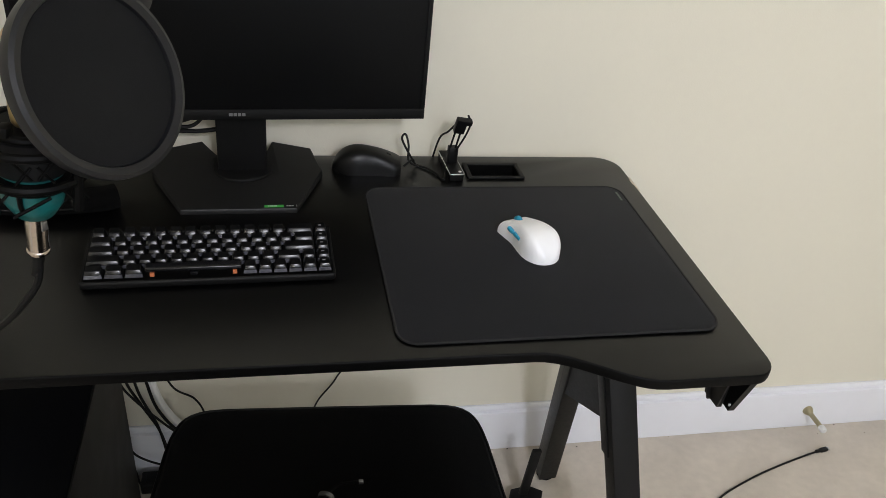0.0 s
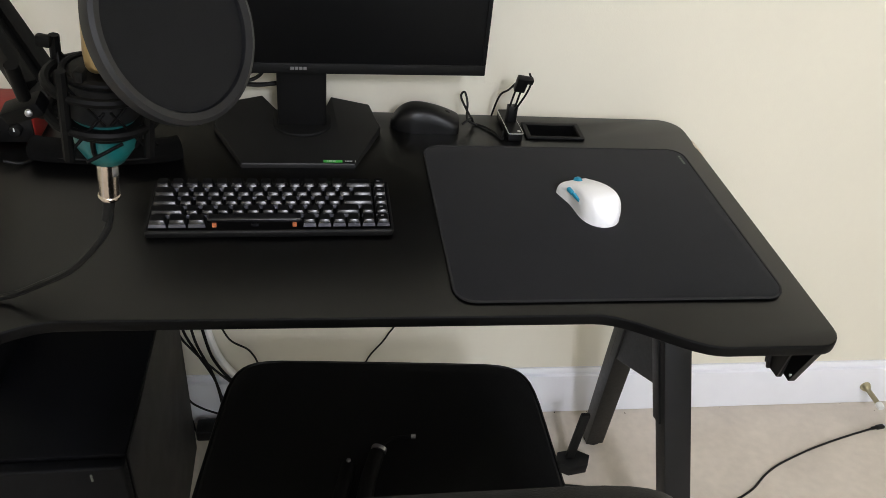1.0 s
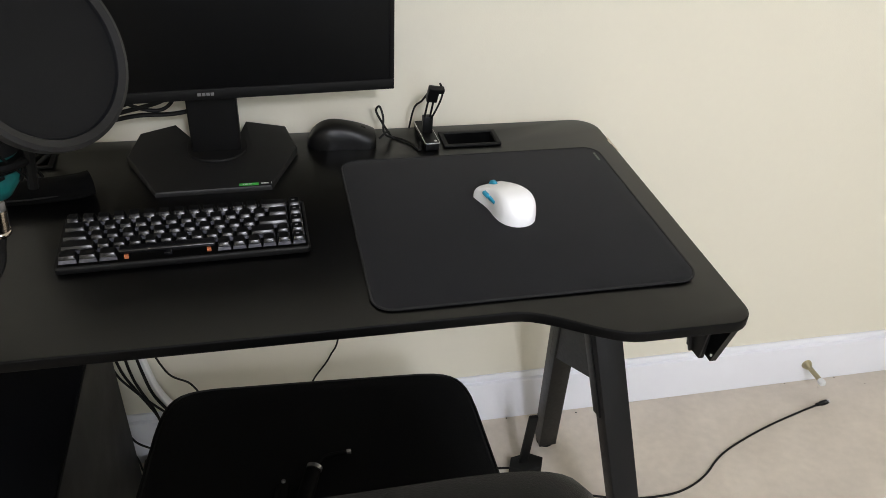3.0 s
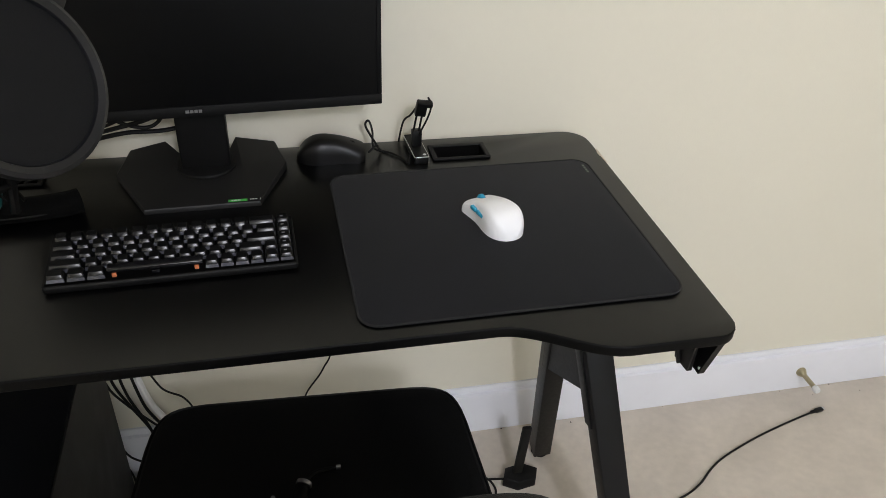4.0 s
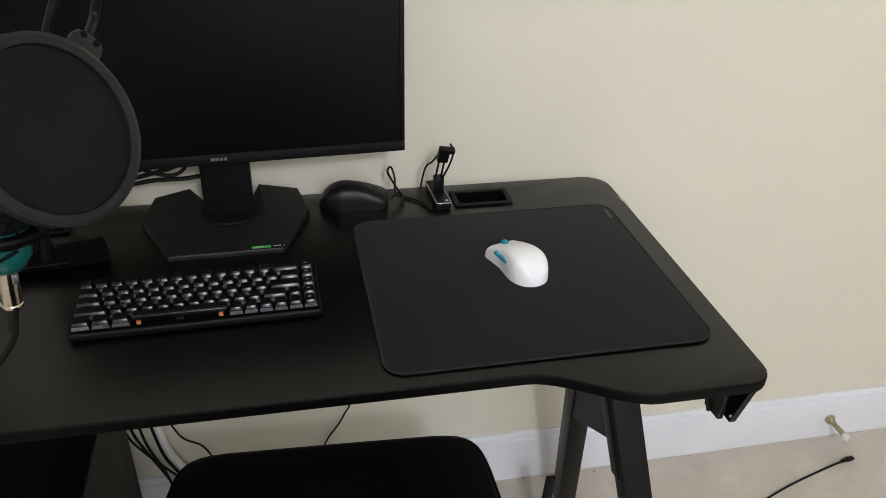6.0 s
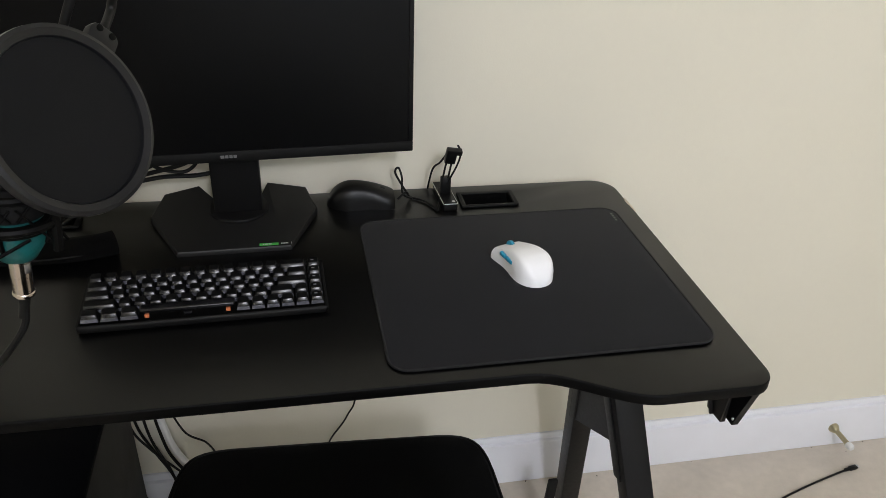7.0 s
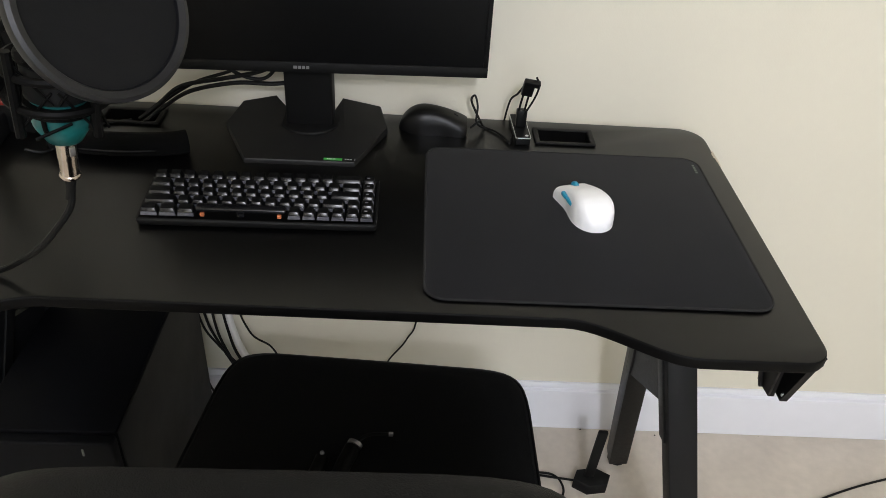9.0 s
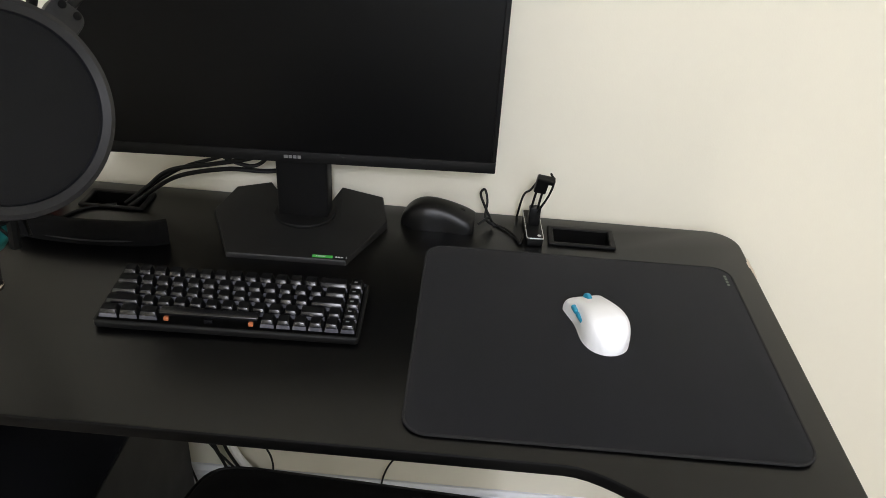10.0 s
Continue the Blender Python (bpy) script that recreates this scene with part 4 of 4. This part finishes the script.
part("power_button", tube([(-0.078, -0.218, 0.4935), (-0.078, -0.2245, 0.4890)], 0.0036, 12, curved=False), M_WHITEPL, pc, "small pale power button")
part("status_light", box(0.054, 0.0565, -0.2275, -0.2255, 0.474, 0.487), M_DIM, pc)
for x_ in (-0.08, 0.08):
    for y_ in (-0.15, 0.16):
        part("foot", lathe([(0.014, 0), (0.016, 0.002), (0.014, 0.0125)], 12, m=pose(x_, y_, 0)), M_RUBBER, pc)

# Black box added to fill an unidentified dark gap beside the left leg.
case = thing("dark_gap_box", pose(-1.275, -0.030, 0), "narrow black box added against the wall to fill the dark gap by the left leg", "case")
part("body", box(-0.02, 0.13, -0.022, 0.028, 0.0, 0.44, 0.006, 3), M_CASE, case)
part("latch", box(0.03, 0.05, -0.0255, -0.0225, 0.36, 0.385, 0.001), M_STEEL, case)

# Plain box added for an unidentified upright grey shape left of the desk.
cab = thing("upright_grey_box", pose(-1.41, -0.33, 0), "dark grey upright box added beside the desk for an unidentified shape", "cabinet")
part("body", box(-0.09, 0.09, -0.13, 0.13, 0.008, 0.50, 0.006, 3), M_LEG, cab)
part("front_panel", box(-0.084, 0.084, -0.136, -0.1302, 0.014, 0.494, 0.002), M_CASESIDE, cab)
for x_ in (-0.07, 0.07):
    for y_ in (-0.11, 0.11):
        part("foot", lathe([(0.010, 0), (0.012, 0.002), (0.010, 0.0085)], 12, m=pose(x_, y_, 0)), M_RUBBER, cab)

# cables under the desk
UND = [([(-0.915, -0.02, 0.72), (-0.918, -0.01, 0.40), (-0.911, -0.008, 0.29), (-0.885, -0.010, 0.235), (-0.845, -0.012, 0.18), (-0.80, -0.018, 0.13)], 0.00240),
       ([(-0.885, -0.02, 0.72), (-0.906, -0.004, 0.40), (-0.902, -0.001, 0.29), (-0.880, -0.001, 0.22), (-0.852, -0.003, 0.15), (-0.838, -0.008, 0.09)], 0.00288),
       ([(-0.890, -0.03, 0.72), (-0.885, -0.02, 0.40), (-0.878, -0.015, 0.27), (-0.850, -0.015, 0.17), (-0.838, -0.02, 0.09), (-0.835, -0.03, 0.03)], 0.00288),
       ([(-0.850, -0.02, 0.72), (-0.868, -0.005, 0.40), (-0.858, -0.004, 0.25), (-0.838, -0.004, 0.18), (-0.80, -0.01, 0.13), (-0.74, -0.02, 0.10)], 0.00320),
       ([(-0.830, -0.02, 0.72), (-0.842, -0.004, 0.40), (-0.818, -0.002, 0.268), (-0.775, -0.002, 0.225), (-0.758, -0.004, 0.175), (-0.765, -0.01, 0.10)], 0.00208),
       ([(-0.460, -0.02, 0.72), (-0.470, 0.005, 0.34), (-0.492, 0.010, 0.250), (-0.530, 0.010, 0.185), (-0.545, 0.008, 0.12), (-0.55, 0.0, 0.03)], 0.00192),
       ([(-0.925, -0.02, 0.20), (-0.910, -0.01, 0.100), (-0.880, -0.02, 0.075), (-0.82, -0.03, 0.055)], 0.00224),
       ([(-0.925, -0.02, 0.11), (-0.905, -0.02, 0.045), (-0.895, -0.03, 0.010), (-0.86, -0.05, 0.006)], 0.00224)]
for pts, r in UND:
    cable_thing("power_cable", pts, r, M_RUBBER, "black cable hanging behind the desk")
cable_thing("white_cable", [(-0.862, -0.008, 0.72), (-0.862, 0.0, 0.40), (-0.850, 0.0, 0.26), (-0.825, 0.0, 0.18), (-0.78, -0.005, 0.12), (-0.74, -0.02, 0.05)], 0.0075, M_WHITEPL, "thick white cable hanging against the wall")
ps = thing("power_strip", pose(-0.86, -0.028, 0.0), "black power strip lying on the carpet by the wall", "power strip")
part("body", box(-0.035, 0.16, -0.020, 0.020, 0.0, 0.030, 0.005, 3), M_BLACK, ps)
for x_ in (-0.01, 0.035, 0.08, 0.125):
    part("socket", box(x_ - 0.014, x_ + 0.014, -0.014, 0.014, 0.0295, 0.031, 0.001), M_MATT, ps)

# ---------------------------------------------------------------- on the carpet
ant = thing("wifi_antenna", pose(-0.086, -0.153, 0), "small black desktop antenna standing on the carpet", "antenna")
part("base", prism([(0.042 * math.cos(radians(60 * k + 15)), 0.026 * math.sin(radians(60 * k + 15))) for k in range(6)], 0.0, 0.030, 0.003, 2), M_MATT, ant)
part("paddle", beam((-0.006, 0.004, 0.025), (-0.002, -0.006, 0.178), 0.020, 0.010, 0.003), M_MATT, ant)
part("cord", tube([(-0.035, 0.005, 0.010), (-0.075, 0.015, 0.004), (-0.13, 0.02, 0.004), (-0.20, 0.0, 0.004)], 0.0025, 8), M_RUBBER, ant)
cable_thing("loose_cable", [(-0.195, -0.125, 0.004), (-0.165, -0.130, 0.004), (-0.148, -0.150, 0.004), (-0.150, -0.185, 0.004), (-0.20, -0.24, 0.004)], 0.0025, M_RUBBER, "black cable looping over the carpet")

lead = thing("usb_lead", pose(0, 0.004, 0.0026), "loose black usb lead lying across the carpet", "usb lead")
part("cord", tube([(0.700, -0.084, 0.001), (0.64, -0.098, 0), (0.553, -0.122, 0), (0.48, -0.146, 0), (0.40, -0.178, 0), (0.355, -0.204, 0), (0.31, -0.238, 0), (0.26, -0.262, 0), (0.20, -0.274, 0), (0.11, -0.268, 0), (0.02, -0.242, 0), (-0.06, -0.215, 0), (-0.16, -0.20, 0)], 0.0025, 8), M_RUBBER, lead)
own = tube([(0.692, -0.085, 0.001), (0.706, -0.083, 0.001)], 0.0042, 10, curved=False)
part("strain_relief", own, M_RUBBER, lead)
part("plug", box(0, 0.022, -0.0055, 0.0055, -0.003, 0.0045, 0.0015), M_BLACK, lead, m=pose(0.704, -0.0835, 0.001, 0, 0, 9))
part("contact", box(0.022, 0.028, -0.0042, 0.0042, -0.001, 0.0025, 0.0008), M_SILVER, lead, m=pose(0.704, -0.0835, 0.001, 0, 0, 9))

rng = random.Random(4)
own = None
for k in range(9):
    x_, y_ = rng.uniform(-0.30, 0.95), WALL - 0.017 - rng.random() ** 4 * 0.06
    own = join(own, box(-0.002, 0.002, -0.0012, 0.0012, 0, 0.002, 0.0005, 1), pose(x_, y_, 0.0, 0, 0, rng.uniform(0, 180)) @ Matrix.Scale(rng.uniform(0.4, 1.0), 4))
whole("carpet_lint", own, M_STITCH, "scattered dark lint along the carpet's edge", "lint", "stuff")
stop = thing("door_stop", pose(0.700, WALL - 0.014, 0.060, 90, 0, 0), "brass spring door stop with a white rubber tip", "door stop")
part("mount", lathe([(0.013, 0), (0.013, 0.004), (0.009, 0.012), (0.006, 0.016)], 18), M_BRASS, stop)
coil = [(0.0052 * math.cos(k * 0.7), 0.0052 * math.sin(k * 0.7), 0.012 + 0.048 * k / 190) for k in range(191)]
part("spring", tube(coil, 0.0012, 5, curved=False), M_BRASS, stop)
part("core", lathe([(0.0045, 0.010), (0.0045, 0.060)], 10), M_BRASS, stop)
part("tip", lathe([(0.0065, 0.058), (0.0085, 0.061), (0.0085, 0.070), (0.0065, 0.074)], 16), M_WHITEPL, stop, "white rubber tip")
